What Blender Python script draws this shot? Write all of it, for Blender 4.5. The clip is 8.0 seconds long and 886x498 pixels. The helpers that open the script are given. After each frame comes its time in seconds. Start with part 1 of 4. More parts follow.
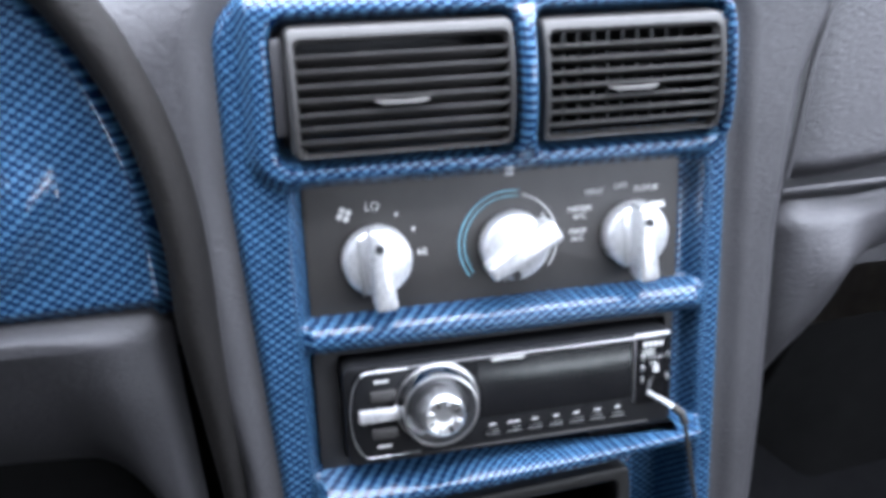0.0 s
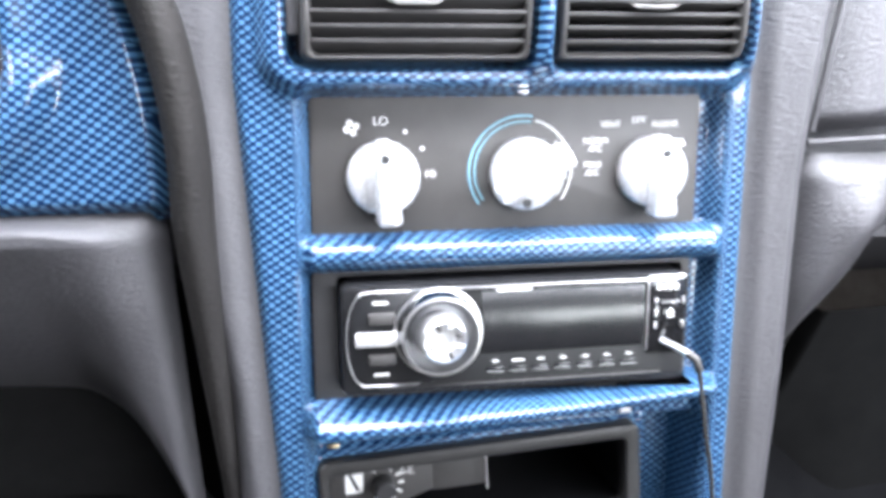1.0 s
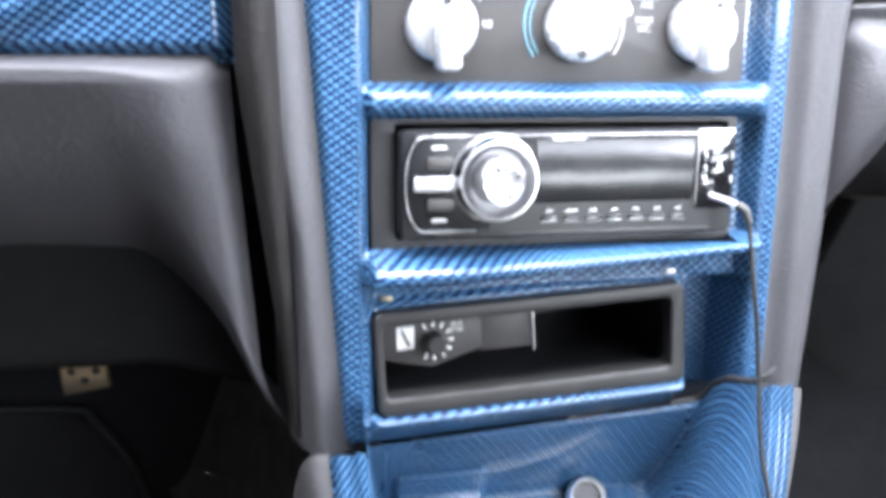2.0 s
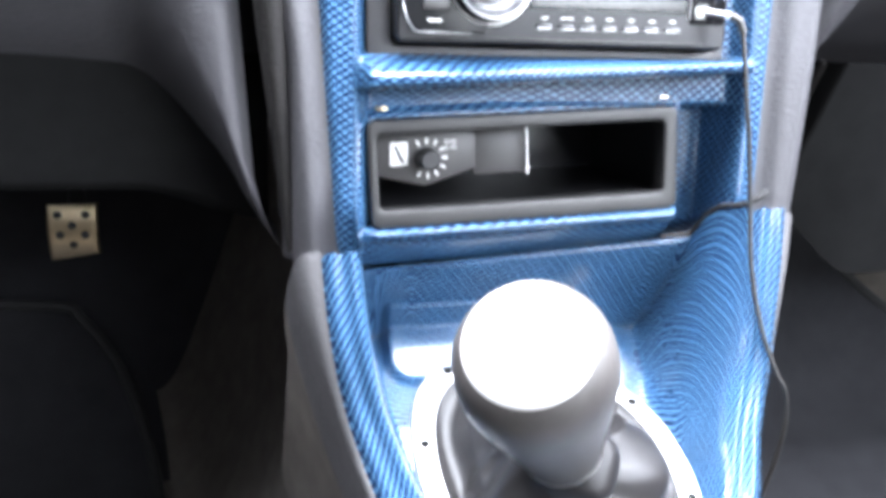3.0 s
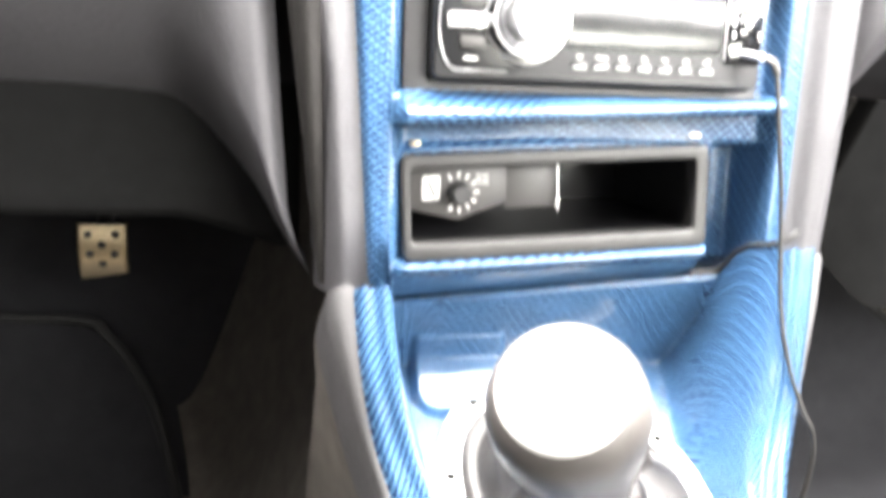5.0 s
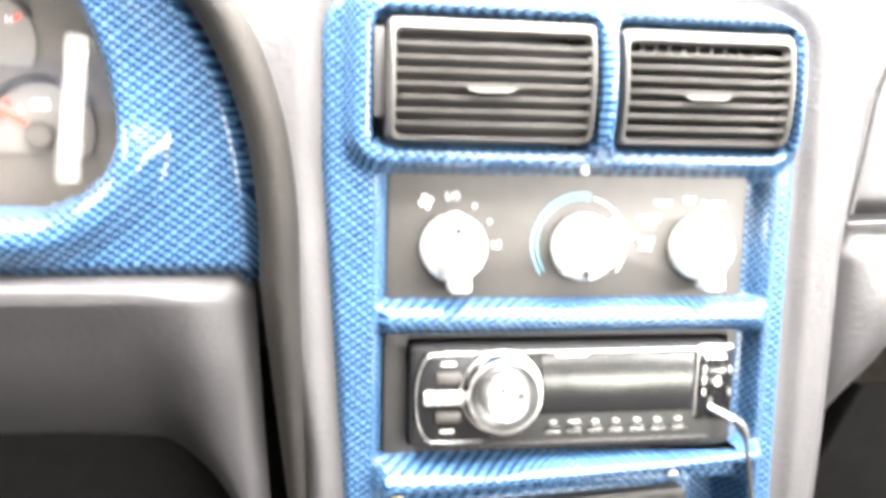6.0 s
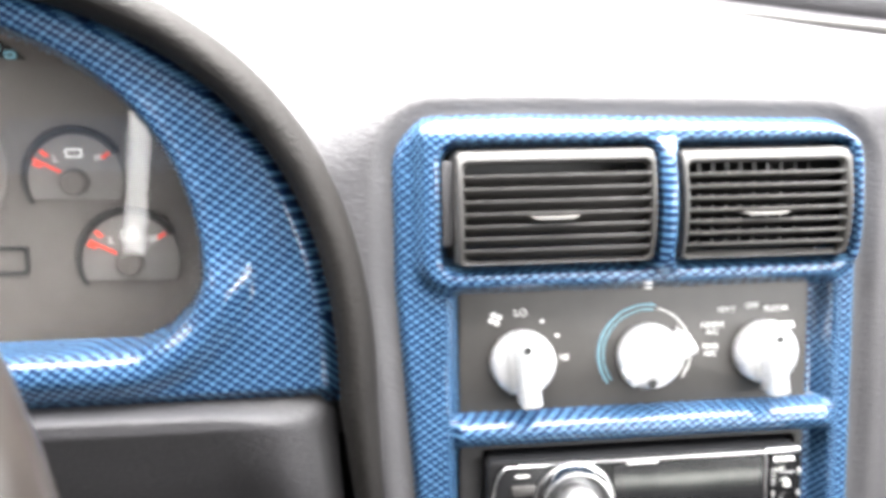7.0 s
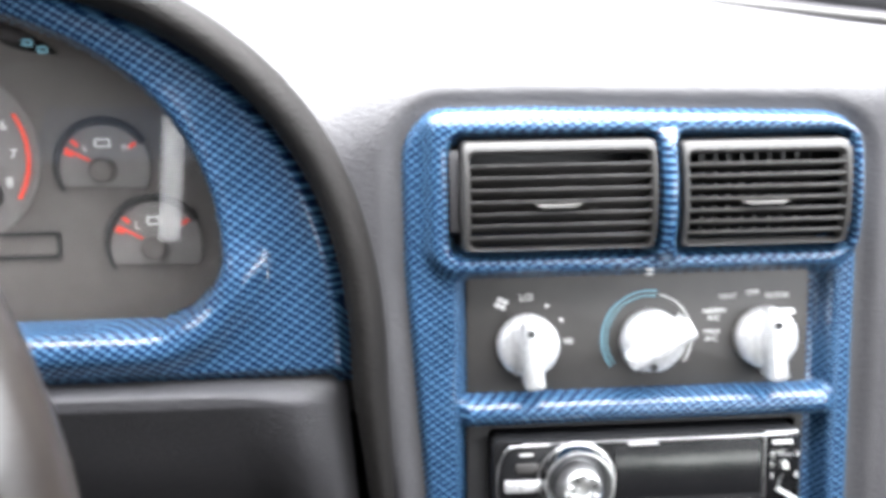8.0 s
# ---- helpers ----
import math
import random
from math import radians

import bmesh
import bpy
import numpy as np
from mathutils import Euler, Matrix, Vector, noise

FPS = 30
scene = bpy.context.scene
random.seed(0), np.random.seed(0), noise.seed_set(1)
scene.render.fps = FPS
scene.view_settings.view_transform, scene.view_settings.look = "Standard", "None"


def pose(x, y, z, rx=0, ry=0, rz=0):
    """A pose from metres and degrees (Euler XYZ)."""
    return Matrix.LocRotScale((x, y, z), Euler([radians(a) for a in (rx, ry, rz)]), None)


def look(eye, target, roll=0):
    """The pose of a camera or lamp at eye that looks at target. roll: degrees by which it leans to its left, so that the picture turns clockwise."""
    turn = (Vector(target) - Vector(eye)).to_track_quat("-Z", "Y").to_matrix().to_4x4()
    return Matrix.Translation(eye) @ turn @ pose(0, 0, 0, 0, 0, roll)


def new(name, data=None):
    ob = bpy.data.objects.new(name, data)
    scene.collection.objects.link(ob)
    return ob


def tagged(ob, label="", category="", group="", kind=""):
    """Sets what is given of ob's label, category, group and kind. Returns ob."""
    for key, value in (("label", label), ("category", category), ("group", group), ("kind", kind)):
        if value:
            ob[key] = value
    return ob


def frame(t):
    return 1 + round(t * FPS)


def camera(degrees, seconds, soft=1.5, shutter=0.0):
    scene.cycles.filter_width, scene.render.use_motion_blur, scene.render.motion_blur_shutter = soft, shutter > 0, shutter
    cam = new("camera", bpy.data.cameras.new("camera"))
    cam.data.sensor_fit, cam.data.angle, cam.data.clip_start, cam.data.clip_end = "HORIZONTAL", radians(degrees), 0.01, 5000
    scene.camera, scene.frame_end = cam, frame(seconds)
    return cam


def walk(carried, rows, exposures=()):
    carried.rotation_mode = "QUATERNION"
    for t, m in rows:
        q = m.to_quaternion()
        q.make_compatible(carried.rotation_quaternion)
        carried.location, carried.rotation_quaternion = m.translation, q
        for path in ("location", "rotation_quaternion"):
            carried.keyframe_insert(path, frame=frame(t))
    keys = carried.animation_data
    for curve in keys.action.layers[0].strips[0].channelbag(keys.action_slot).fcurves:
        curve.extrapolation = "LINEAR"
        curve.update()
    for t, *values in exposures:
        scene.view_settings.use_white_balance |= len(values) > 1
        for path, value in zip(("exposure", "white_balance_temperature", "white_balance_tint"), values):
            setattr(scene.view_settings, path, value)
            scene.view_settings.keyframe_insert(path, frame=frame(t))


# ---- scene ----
# PANEL leans back by 22 degrees; CON lies on the shifter plate.
PANEL = pose(0, 0, 0.52, -22, 0, 0)
CON = PANEL @ pose(0.0012, -0.0344, -0.2070, 35, 0, 0)

cam = camera(52.0, 8.0, soft=4.3, shutter=0.5)
PATH = [
    (0.0, (-0.115, -0.409, 0.235), (0.286, 1.465, -0.339), -2.3),
    (0.5, (-0.107, -0.399, 0.162), (0.231, 1.534, -0.223), -0.7),
    (1.0, (-0.108, -0.413, 0.161), (0.248, 1.511, -0.253), 0.0),
    (1.2, (-0.113, -0.420, 0.154), (0.227, 1.512, -0.237), -0.7),
    (2.3, (-0.151, -0.430, 0.070), (0.266, 1.474, -0.379), 1.2),
    (2.5, (-0.152, -0.435, 0.051), (0.285, 1.470, -0.375), 1.2),
    (3.0, (-0.150, -0.447, 0.005), (0.262, 1.460, -0.435), 1.5),
    (3.5, (-0.157, -0.458, -0.033), (0.270, 1.448, -0.464), 1.1),
    (4.0, (-0.161, -0.463, -0.060), (0.253, 1.445, -0.492), 1.6),
    (4.2, (-0.161, -0.463, -0.061), (0.247, 1.447, -0.494), 1.7),
    (5.5, (-0.152, -0.437, 0.100), (0.210, 1.491, -0.288), 2.5),
    (6.0, (-0.137, -0.442, 0.168), (0.181, 1.513, -0.106), 1.3),
    (6.5, (-0.134, -0.444, 0.216), (0.119, 1.518, -0.080), 0.2),
    (7.0, (-0.148, -0.453, 0.226), (0.059, 1.520, -0.027), -1.1),
    (7.5, (-0.156, -0.467, 0.226), (-0.075, 1.516, -0.021), -1.5),
    (8.0, (-0.135, -0.473, 0.227), (-0.008, 1.503, -0.049), -1.1),
]
EXPOSURES = [(0.0, -0.07, 5750, 12), (0.5, 0.88, 5950, 12), (1.0, 1.28, 6100, 12), (2.5, 1.53, 5950, 12), (3.5, 2.13, 6000, 11), (4.2, 2.44, 6250, 10), (5.3, 2.58, 7150, 10),
             (5.7, 2.63, 7250, 10), (6.0, 2.33, 7200, 10), (6.5, 1.68, 7000, 10), (7.0, 1.08, 6750, 10), (8.0, 0.48, 6400, 10)]
walk(cam, [(t, PANEL @ look(e, a, r)) for t, e, a, r in PATH], EXPOSURES)

# ---- light: hazy daylight by the windscreen, side and rear windows, and one added strip ----
world = bpy.data.worlds.new("sky")
scene.world = world
world.use_nodes = True
wn = world.node_tree
sky = wn.nodes.new("ShaderNodeTexSky")
sky.sky_type, sky.sun_disc = "NISHITA", False
sky.sun_elevation, sky.sun_rotation, sky.dust_density = radians(57), radians(18), 4.0
wn.links.new(sky.outputs[0], wn.nodes["Background"].inputs[0])
wn.nodes["Background"].inputs[1].default_value = 0.10


def lamp(name, kind, m, energy, colour=(1, 1, 1), sx=1.0, sy=1.0):
    data = bpy.data.lights.new(name, kind)
    data.energy, data.color = energy, colour
    if kind == "AREA":
        data.shape, data.size, data.size_y = "RECTANGLE", sx, sy
    ob = new(name, data)
    ob.matrix_world = m
    return ob


sun = lamp("sun", "SUN", look((0.5, 1.5, 2.9), (0, -0.1, 0.4)), 2.5, (1, 0.97, 0.93))
sun.data.angle = radians(14)
lamp("windscreen_daylight", "AREA", look((0.1, 0.16, 1.12), (0.05, -0.12, 0.45)), 43, (0.97, 0.98, 1), 1.3, 0.68)
lamp("passenger_window_daylight", "AREA", look((0.74, -0.42, 1.02), (0.0, -0.08, 0.55)), 9.0, (0.96, 0.97, 1), 1.0, 0.17)
lamp("driver_window_daylight", "AREA", look((-0.72, 0.10, 0.98), (0.0, 0.0, 0.62)), 2.2, (0.97, 0.98, 1), 0.5, 0.2)
lamp("rear_window_daylight", "AREA", look((0.32, -0.82, 1.10), (0, 0.0, 0.60)), 2.2, (0.96, 0.98, 1), 0.46, 0.21)
lamp("driver_quarter_window_daylight", "AREA", look((-0.482, -0.87, 1.05), (-0.25, 0.0, 0.70)), 0.13, (0.97, 0.98, 1), 0.032, 0.25)
# Added strip light; gives the display its reflected band and the knobs their highlights.
lamp("rear_reflection_strip", "AREA", look((0.30, -0.91, 0.70), (0.05, 0.0, 0.56)), 1.6, (0.97, 1.0, 0.97), 0.42, 0.11)


# ---- materials ----
def material(name, colour, rough=0.5, metal=0.0, coat=0.0):
    m = bpy.data.materials.new(name)
    m.use_nodes = True
    b = m.node_tree.nodes["Principled BSDF"]
    b.inputs["Base Color"].default_value = (*colour, 1)
    b.inputs["Roughness"].default_value = rough
    b.inputs["Metallic"].default_value = metal
    b.inputs["Coat Weight"].default_value = coat
    b.inputs["Coat Roughness"].default_value = 0.06
    return m


def node(m, kind, **inputs):
    n = m.node_tree.nodes.new(kind)
    for k, v in inputs.items():
        n.inputs[k.replace("_", " ")].default_value = v
    return n


def wire(m, a, out, b, inp):
    m.node_tree.links.new(a.outputs[out], b.inputs[inp])


def surfaced(name, c1, c2, rough=0.5, metal=0.0, coat=0.0, scale=60.0, grain=900.0, bump=0.15, leather=0.0, dist=0.0006):
    """A base colour that drifts between two tones, with blotches, grain and a fine relief."""
    m = material(name, c1, rough, metal, coat)
    b = m.node_tree.nodes["Principled BSDF"]
    co = node(m, "ShaderNodeTexCoord")
    big = node(m, "ShaderNodeTexNoise", Scale=scale, Detail=4.0, Roughness=0.6)
    fine = node(m, "ShaderNodeTexNoise", Scale=grain, Detail=3.0)
    for n in (big, fine):
        wire(m, co, "Object", n, "Vector")
    mix = node(m, "ShaderNodeMix")
    mix.data_type = "RGBA"
    mix.inputs["A"].default_value, mix.inputs["B"].default_value = (*c1, 1), (*c2, 1)
    ramp = node(m, "ShaderNodeMapRange", From_Min=0.3, From_Max=0.7)
    wire(m, big, "Fac", ramp, "Value")
    wire(m, ramp, "Result", mix, "Factor")
    wire(m, mix, "Result", b, "Base Color")
    rr = node(m, "ShaderNodeMapRange", To_Min=rough * 0.85, To_Max=min(1, rough * 1.2))
    wire(m, fine, "Fac", rr, "Value")
    wire(m, rr, "Result", b, "Roughness")
    bp = node(m, "ShaderNodeBump", Strength=bump, Distance=dist)
    if leather:
        warp = node(m, "ShaderNodeTexVoronoi", Scale=leather)
        warp.feature = "SMOOTH_F1"
        squash = node(m, "ShaderNodeMapping", Scale=(0.5, 0.9, 1.15))
        add = node(m, "ShaderNodeMath")
        wire(m, co, "Object", squash, "Vector")
        wire(m, squash, "Vector", warp, "Vector")
        wire(m, warp, "Distance", add, 0)
        wire(m, fine, "Fac", add, 1)
        wire(m, add, "Value", bp, "Height")
    else:
        wire(m, fine, "Fac", bp, "Height")
    wire(m, bp, "Normal", b, "Normal")
    return m


def weave(name):
    """Printed blue carbon-weave film under clear lacquer: columns of light blocks and thin dashes, each column a step lower than the last."""
    m = material(name, (0.02, 0.1, 0.3), 0.35, 0.0, 0.8)
    b = m.node_tree.nodes["Principled BSDF"]
    b.inputs["Specular IOR Level"].default_value = 0.12

    def calc(op, a, c=None, d=None):
        n = node(m, "ShaderNodeMath")
        n.operation = op
        for k, val in enumerate((a, c, d)):
            if val is None:
                continue
            if isinstance(val, (int, float)):
                n.inputs[k].default_value = val
            else:
                m.node_tree.links.new(val, n.inputs[k])
        return n.outputs[0]

    uv, split = node(m, "ShaderNodeUVMap"), node(m, "ShaderNodeSeparateXYZ")
    wire(m, uv, "UV", split, "Vector")
    col = calc("DIVIDE", split.outputs["X"], 0.0027)
    row = calc("MULTIPLY_ADD", calc("FLOOR", col), 0.0023, split.outputs["Y"])
    fat = calc("COSINE", calc("MULTIPLY", row, 2 * math.pi / 0.0040))
    alt = calc("COSINE", calc("MULTIPLY", row, math.pi / 0.0040))
    gap = calc("POWER", calc("ABSOLUTE", calc("MULTIPLY_ADD", calc("FRACT", col), 2.0, -1.0)), 5.0)
    light = calc("MULTIPLY_ADD", gap, -0.75, calc("MULTIPLY_ADD", alt, 0.3, fat))
    step, br = node(m, "ShaderNodeMapRange", From_Min=-0.15, From_Max=0.42), node(m, "ShaderNodeMix")
    step.interpolation_type, br.data_type = "SMOOTHSTEP", "RGBA"
    m.node_tree.links.new(light, step.inputs["Value"])
    wire(m, step, "Result", br, "Factor")
    br.inputs["A"].default_value = (0.0020, 0.015, 0.056, 1)
    br.inputs["B"].default_value = (0.078, 0.176, 0.300, 1)
    co = node(m, "ShaderNodeTexCoord")
    dirt = node(m, "ShaderNodeTexNoise", Scale=35.0, Detail=5.0)
    dim = node(m, "ShaderNodeMapRange", From_Min=0.3, From_Max=0.75, To_Min=0.75, To_Max=1.1)
    mul = node(m, "ShaderNodeVectorMath")
    mul.operation = "SCALE"
    wire(m, co, "Object", dirt, "Vector")
    wire(m, dirt, "Fac", dim, "Value")
    wire(m, br, "Result", mul, 0)
    wire(m, dim, "Result", mul, "Scale")
    wire(m, mul, "Vector", b, "Base Color")
    bp = node(m, "ShaderNodeBump", Strength=0.2, Distance=0.0004)
    ripple = node(m, "ShaderNodeTexNoise", Scale=90.0, Detail=2.0)
    wire(m, co, "Object", ripple, "Vector")
    m.node_tree.links.new(calc("MULTIPLY_ADD", step.outputs["Result"], 0.55, ripple.outputs["Fac"]), bp.inputs["Height"])
    wire(m, bp, "Normal", b, "Coat Normal")
    smear = node(m, "ShaderNodeMapRange", From_Min=0.4, From_Max=0.8, To_Min=0.05, To_Max=0.15)
    wire(m, dirt, "Fac", smear, "Value")
    wire(m, smear, "Result", b, "Coat Roughness")
    return m


BLUE = weave("blue_carbon_film")
VINYL = surfaced("grey_vinyl", (0.043, 0.0415, 0.045), (0.058, 0.056, 0.060), 0.46, scale=14, grain=1400, bump=0.5, leather=520, dist=0.0008)
CONSOLE = surfaced("grey_console_plastic", (0.062, 0.060, 0.062), (0.080, 0.077, 0.079), 0.46, scale=14, grain=1400, bump=0.45, leather=430, dist=0.0008)
VINYL_DARK = surfaced("dark_grey_vinyl", (0.012, 0.011, 0.0105), (0.019, 0.0175, 0.0165), 0.6, scale=14, grain=1400, bump=0.9, leather=480, dist=0.0008)
VINYL_DARK.node_tree.nodes["Principled BSDF"].inputs["Specular IOR Level"].default_value = 0.14
PLASTIC = surfaced("black_plastic", (0.02, 0.02, 0.021), (0.028, 0.027, 0.028), 0.42, grain=2200, bump=0.12)
VENTGREY = surfaced("vent_grey_plastic", (0.042, 0.040, 0.039), (0.053, 0.050, 0.048), 0.45, grain=2200, bump=0.12)
POCKET = surfaced("dark_grey_pocket_plastic", (0.020, 0.0195, 0.019), (0.027, 0.0262, 0.0255), 0.4, grain=2200, bump=0.12)
# Lighter than the vent plastic, to paint the glint on its tabs.
TAB = material("glint_pale_plastic", (0.13, 0.125, 0.12), 0.35)
FACE = surfaced("control_face_charcoal", (0.034, 0.031, 0.029), (0.043, 0.040, 0.037), 0.5, grain=2500, bump=0.08)
GLOSS = surfaced("piano_black", (0.008, 0.008, 0.009), (0.012, 0.012, 0.013), 0.1, coat=0.6, grain=500, bump=0.0)
RADIOBLACK = surfaced("stereo_black_plastic", (0.009, 0.009, 0.010), (0.013, 0.013, 0.014), 0.3, grain=1800, bump=0.03)
RADIOBLACK.node_tree.nodes["Principled BSDF"].inputs["Specular IOR Level"].default_value = 0.35
DISPLAY = surfaced("smoked_display", (0.010, 0.010, 0.011), (0.013, 0.013, 0.014), 0.2, grain=38, bump=0.35, dist=0.0012)
CHROME = surfaced("polished_aluminium", (0.92, 0.92, 0.92), (0.86, 0.86, 0.87), 0.3, metal=1.0, scale=120, grain=1500, bump=0.03)
DISHGREY = surfaced("grey_metal_dish", (0.30, 0.30, 0.31), (0.24, 0.24, 0.25), 0.32, metal=0.9, scale=120, grain=900, bump=0.02)
POLISHED = surfaced("polished_chrome", (0.46, 0.46, 0.47), (0.40, 0.40, 0.41), 0.14, metal=1.0, scale=120, grain=900, bump=0.03)
SILVER = surfaced("silver_satin_knob", (0.88, 0.88, 0.88), (0.84, 0.84, 0.85), 0.27, metal=0.6, scale=120, grain=1500, bump=0.0)
BRUSHED = surfaced("brushed_aluminium", (0.62, 0.62, 0.62), (0.54, 0.54, 0.54), 0.4, metal=1.0, scale=120, grain=1800, bump=0.06)
PEDALM = surfaced("worn_pedal_aluminium", (0.70, 0.57, 0.36), (0.58, 0.47, 0.30), 0.30, metal=1.0, scale=120, grain=1500, bump=0.1)
KNOBSKIN = surfaced("knob_leather", (0.058, 0.053, 0.050), (0.074, 0.068, 0.064), 0.45, scale=40, grain=1500, bump=0.3, leather=700)
LIT_CAP = surfaced("pale_lit_cap", (0.60, 0.59, 0.58), (0.54, 0.53, 0.52), 0.32, scale=40, grain=1500, bump=0.05)
BOOTSKIN = surfaced("boot_leather", (0.011, 0.010, 0.010), (0.018, 0.0165, 0.0165), 0.37, scale=40, grain=1300, bump=0.2, leather=600)
BOOTSKIN.node_tree.nodes["Principled BSDF"].inputs["Specular IOR Level"].default_value = 0.34
WHEELSKIN = surfaced("wheel_leather", (0.017, 0.014, 0.013), (0.026, 0.021, 0.018), 0.30, coat=0.12, scale=30, grain=1200, bump=0.08, leather=500)
HEADLINER = surfaced("grey_headliner", (0.35, 0.34, 0.33), (0.4, 0.39, 0.38), 0.9, scale=20, grain=600, bump=0.3)
CARPET = surfaced("grey_carpet", (0.100, 0.088, 0.075), (0.155, 0.137, 0.118), 0.95, scale=40, grain=700, bump=1.0, dist=0.003)
# Floor mat cloth; also stands for footwell shade on firewall and toe board.
MAT_AND_SHADE = surfaced("mat_fabric_and_shade", (0.016, 0.016, 0.019), (0.026, 0.026, 0.030), 0.95, scale=30, grain=900, bump=0.9, dist=0.002)
MATT_BLACK = surfaced("matt_black", (0.006, 0.006, 0.006), (0.009, 0.009, 0.009), 0.8)
MATT_BLACK.node_tree.nodes["Principled BSDF"].inputs["Specular IOR Level"].default_value = 0.1
RUBBER = surfaced("black_rubber", (0.015, 0.015, 0.015), (0.02, 0.02, 0.02), 0.65)
WHITE = material("white_print", (0.75, 0.75, 0.73), 0.5)
CYAN = material("pale_blue_print", (0.25, 0.55, 0.68), 0.5)
RED = material("red_print", (0.75, 0.07, 0.04), 0.5)
GAUGE = surfaced("gauge_face_grey", (0.080, 0.071, 0.067), (0.096, 0.087, 0.082), 0.55, grain=2000, bump=0.03)
GAUGE2 = surfaced("gauge_face_light", (0.130, 0.120, 0.117), (0.152, 0.141, 0.136), 0.55, grain=2000, bump=0.03)
CABLE = material("grey_cable", (0.022, 0.021, 0.020), 0.45)
ASPHALT = surfaced("asphalt", (0.045, 0.045, 0.045), (0.06, 0.058, 0.055), 0.9, scale=2, grain=60, bump=0.6, dist=0.01)
GLASS = material("clear_glass", (1, 1, 1), 0.03)
GLASS.node_tree.nodes["Principled BSDF"].inputs["Transmission Weight"].default_value = 1.0
GLASS.node_tree.nodes["Principled BSDF"].inputs["IOR"].default_value = 1.4


# ---- builders ----
def thing(name, m, label, category, group="", kind=""):
    ob = new(name)
    ob.empty_display_size = 0.02
    ob.matrix_world = m
    return tagged(ob, label, category, group, kind)


def mesh_of(name, bm, mat, smooth=True):
    me = bpy.data.meshes.new(name)
    bm.to_mesh(me)
    bm.free()
    me.materials.append(mat)
    if smooth:
        for p in me.polygons:
            p.use_smooth = True
        me.set_sharp_from_angle(angle=radians(38))
    return me


def part(name, bm, mat, parent, label="", m=None, smooth=True):
    ob = new(name, mesh_of(name, bm, mat, smooth))
    ob.parent = parent
    if m is not None:
        ob.matrix_basis = m
    return tagged(ob, label)


def box(sx, sy, sz, at=(0, 0, 0), r=0.0, seg=2, turn=None):
    """A box with rounded edges, centred at a place."""
    bm = bmesh.new()
    bmesh.ops.create_cube(bm, size=1)
    bmesh.ops.scale(bm, vec=(sx, sy, sz), verts=bm.verts)
    if r:
        bmesh.ops.bevel(bm, geom=bm.edges[:], offset=r, segments=seg, affect="EDGES", profile=0.5)
    if turn is not None:
        bmesh.ops.transform(bm, matrix=turn, verts=bm.verts)
    bmesh.ops.translate(bm, vec=at, verts=bm.verts)
    return bm


def lathe(profile, n=48, m=None):
    """A turned solid about z from (radius, height) pairs."""
    bm = bmesh.new()
    rings = []
    for r, z in profile:
        if r < 1e-6:
            rings.append([bm.verts.new((0, 0, z))])
        else:
            rings.append([bm.verts.new((r * math.cos(2 * math.pi * k / n), r * math.sin(2 * math.pi * k / n), z)) for k in range(n)])
    for a, b in zip(rings, rings[1:]):
        for k in range(n):
            q = [a[k % len(a)], a[(k + 1) % len(a)], b[(k + 1) % len(b)], b[k % len(b)]]
            q = [v for i, v in enumerate(q) if v not in q[:i]]
            if len(q) > 2:
                bm.faces.new(q)
    bmesh.ops.recalc_face_normals(bm, faces=bm.faces)
    if m is not None:
        bmesh.ops.transform(bm, matrix=m, verts=bm.verts)
    return bm


def tube(points, radius, n=10, closed=False):
    """A round bar along a line of points."""
    bm = bmesh.new()
    pts = [Vector(p) for p in points]
    rings, count, up = [], len(pts), Vector((0.13, 0.31, 0.94))
    for i, p in enumerate(pts):
        a, b = (pts[i - 1], pts[(i + 1) % count]) if closed else (pts[max(i - 1, 0)], pts[min(i + 1, count - 1)])
        d = (b - a).normalized()
        s = d.cross(up).normalized()
        u = s.cross(d)
        r = radius(i / (count - 1)) if callable(radius) else radius
        rings.append([bm.verts.new(p + r * (math.cos(2 * math.pi * k / n) * s + math.sin(2 * math.pi * k / n) * u)) for k in range(n)])
    for a, b in zip(rings, rings[1:] + ([rings[0]] if closed else [])):
        for k in range(n):
            bm.faces.new((a[k], a[(k + 1) % n], b[(k + 1) % n], b[k]))
    if not closed:
        bm.faces.new(rings[0][::-1])
        bm.faces.new(rings[-1])
    bmesh.ops.recalc_face_normals(bm, faces=bm.faces)
    return bm


def prism(outline, depth, bevel=0.0):
    """A plate of a given outline in x and z, from y = 0 forward to depth; its face looks to -y."""
    bm = bmesh.new()
    front = bm.faces.new([bm.verts.new((x, 0, z)) for x, z in outline])
    ext = bmesh.ops.extrude_face_region(bm, geom=[front])
    bmesh.ops.translate(bm, vec=(0, depth, 0), verts=[v for v in ext["geom"] if isinstance(v, bmesh.types.BMVert)])
    bmesh.ops.recalc_face_normals(bm, faces=bm.faces)
    if bevel:
        rim = [e for e in bm.edges if all(abs(v.co.y) < 1e-7 for v in e.verts)]
        bmesh.ops.bevel(bm, geom=rim, offset=bevel, segments=2, affect="EDGES", profile=0.5)
    return bm


def rounded(x0, x1, z0, z1, r, n=6):
    pts = []
    for cx, cz, a in ((x1 - r, z1 - r, 0), (x0 + r, z1 - r, 90), (x0 + r, z0 + r, 180), (x1 - r, z0 + r, 270)):
        for k in range(n + 1):
            t = radians(a + 90 * k / n)
            pts.append((cx + r * math.cos(t), cz + r * math.sin(t)))
    return pts


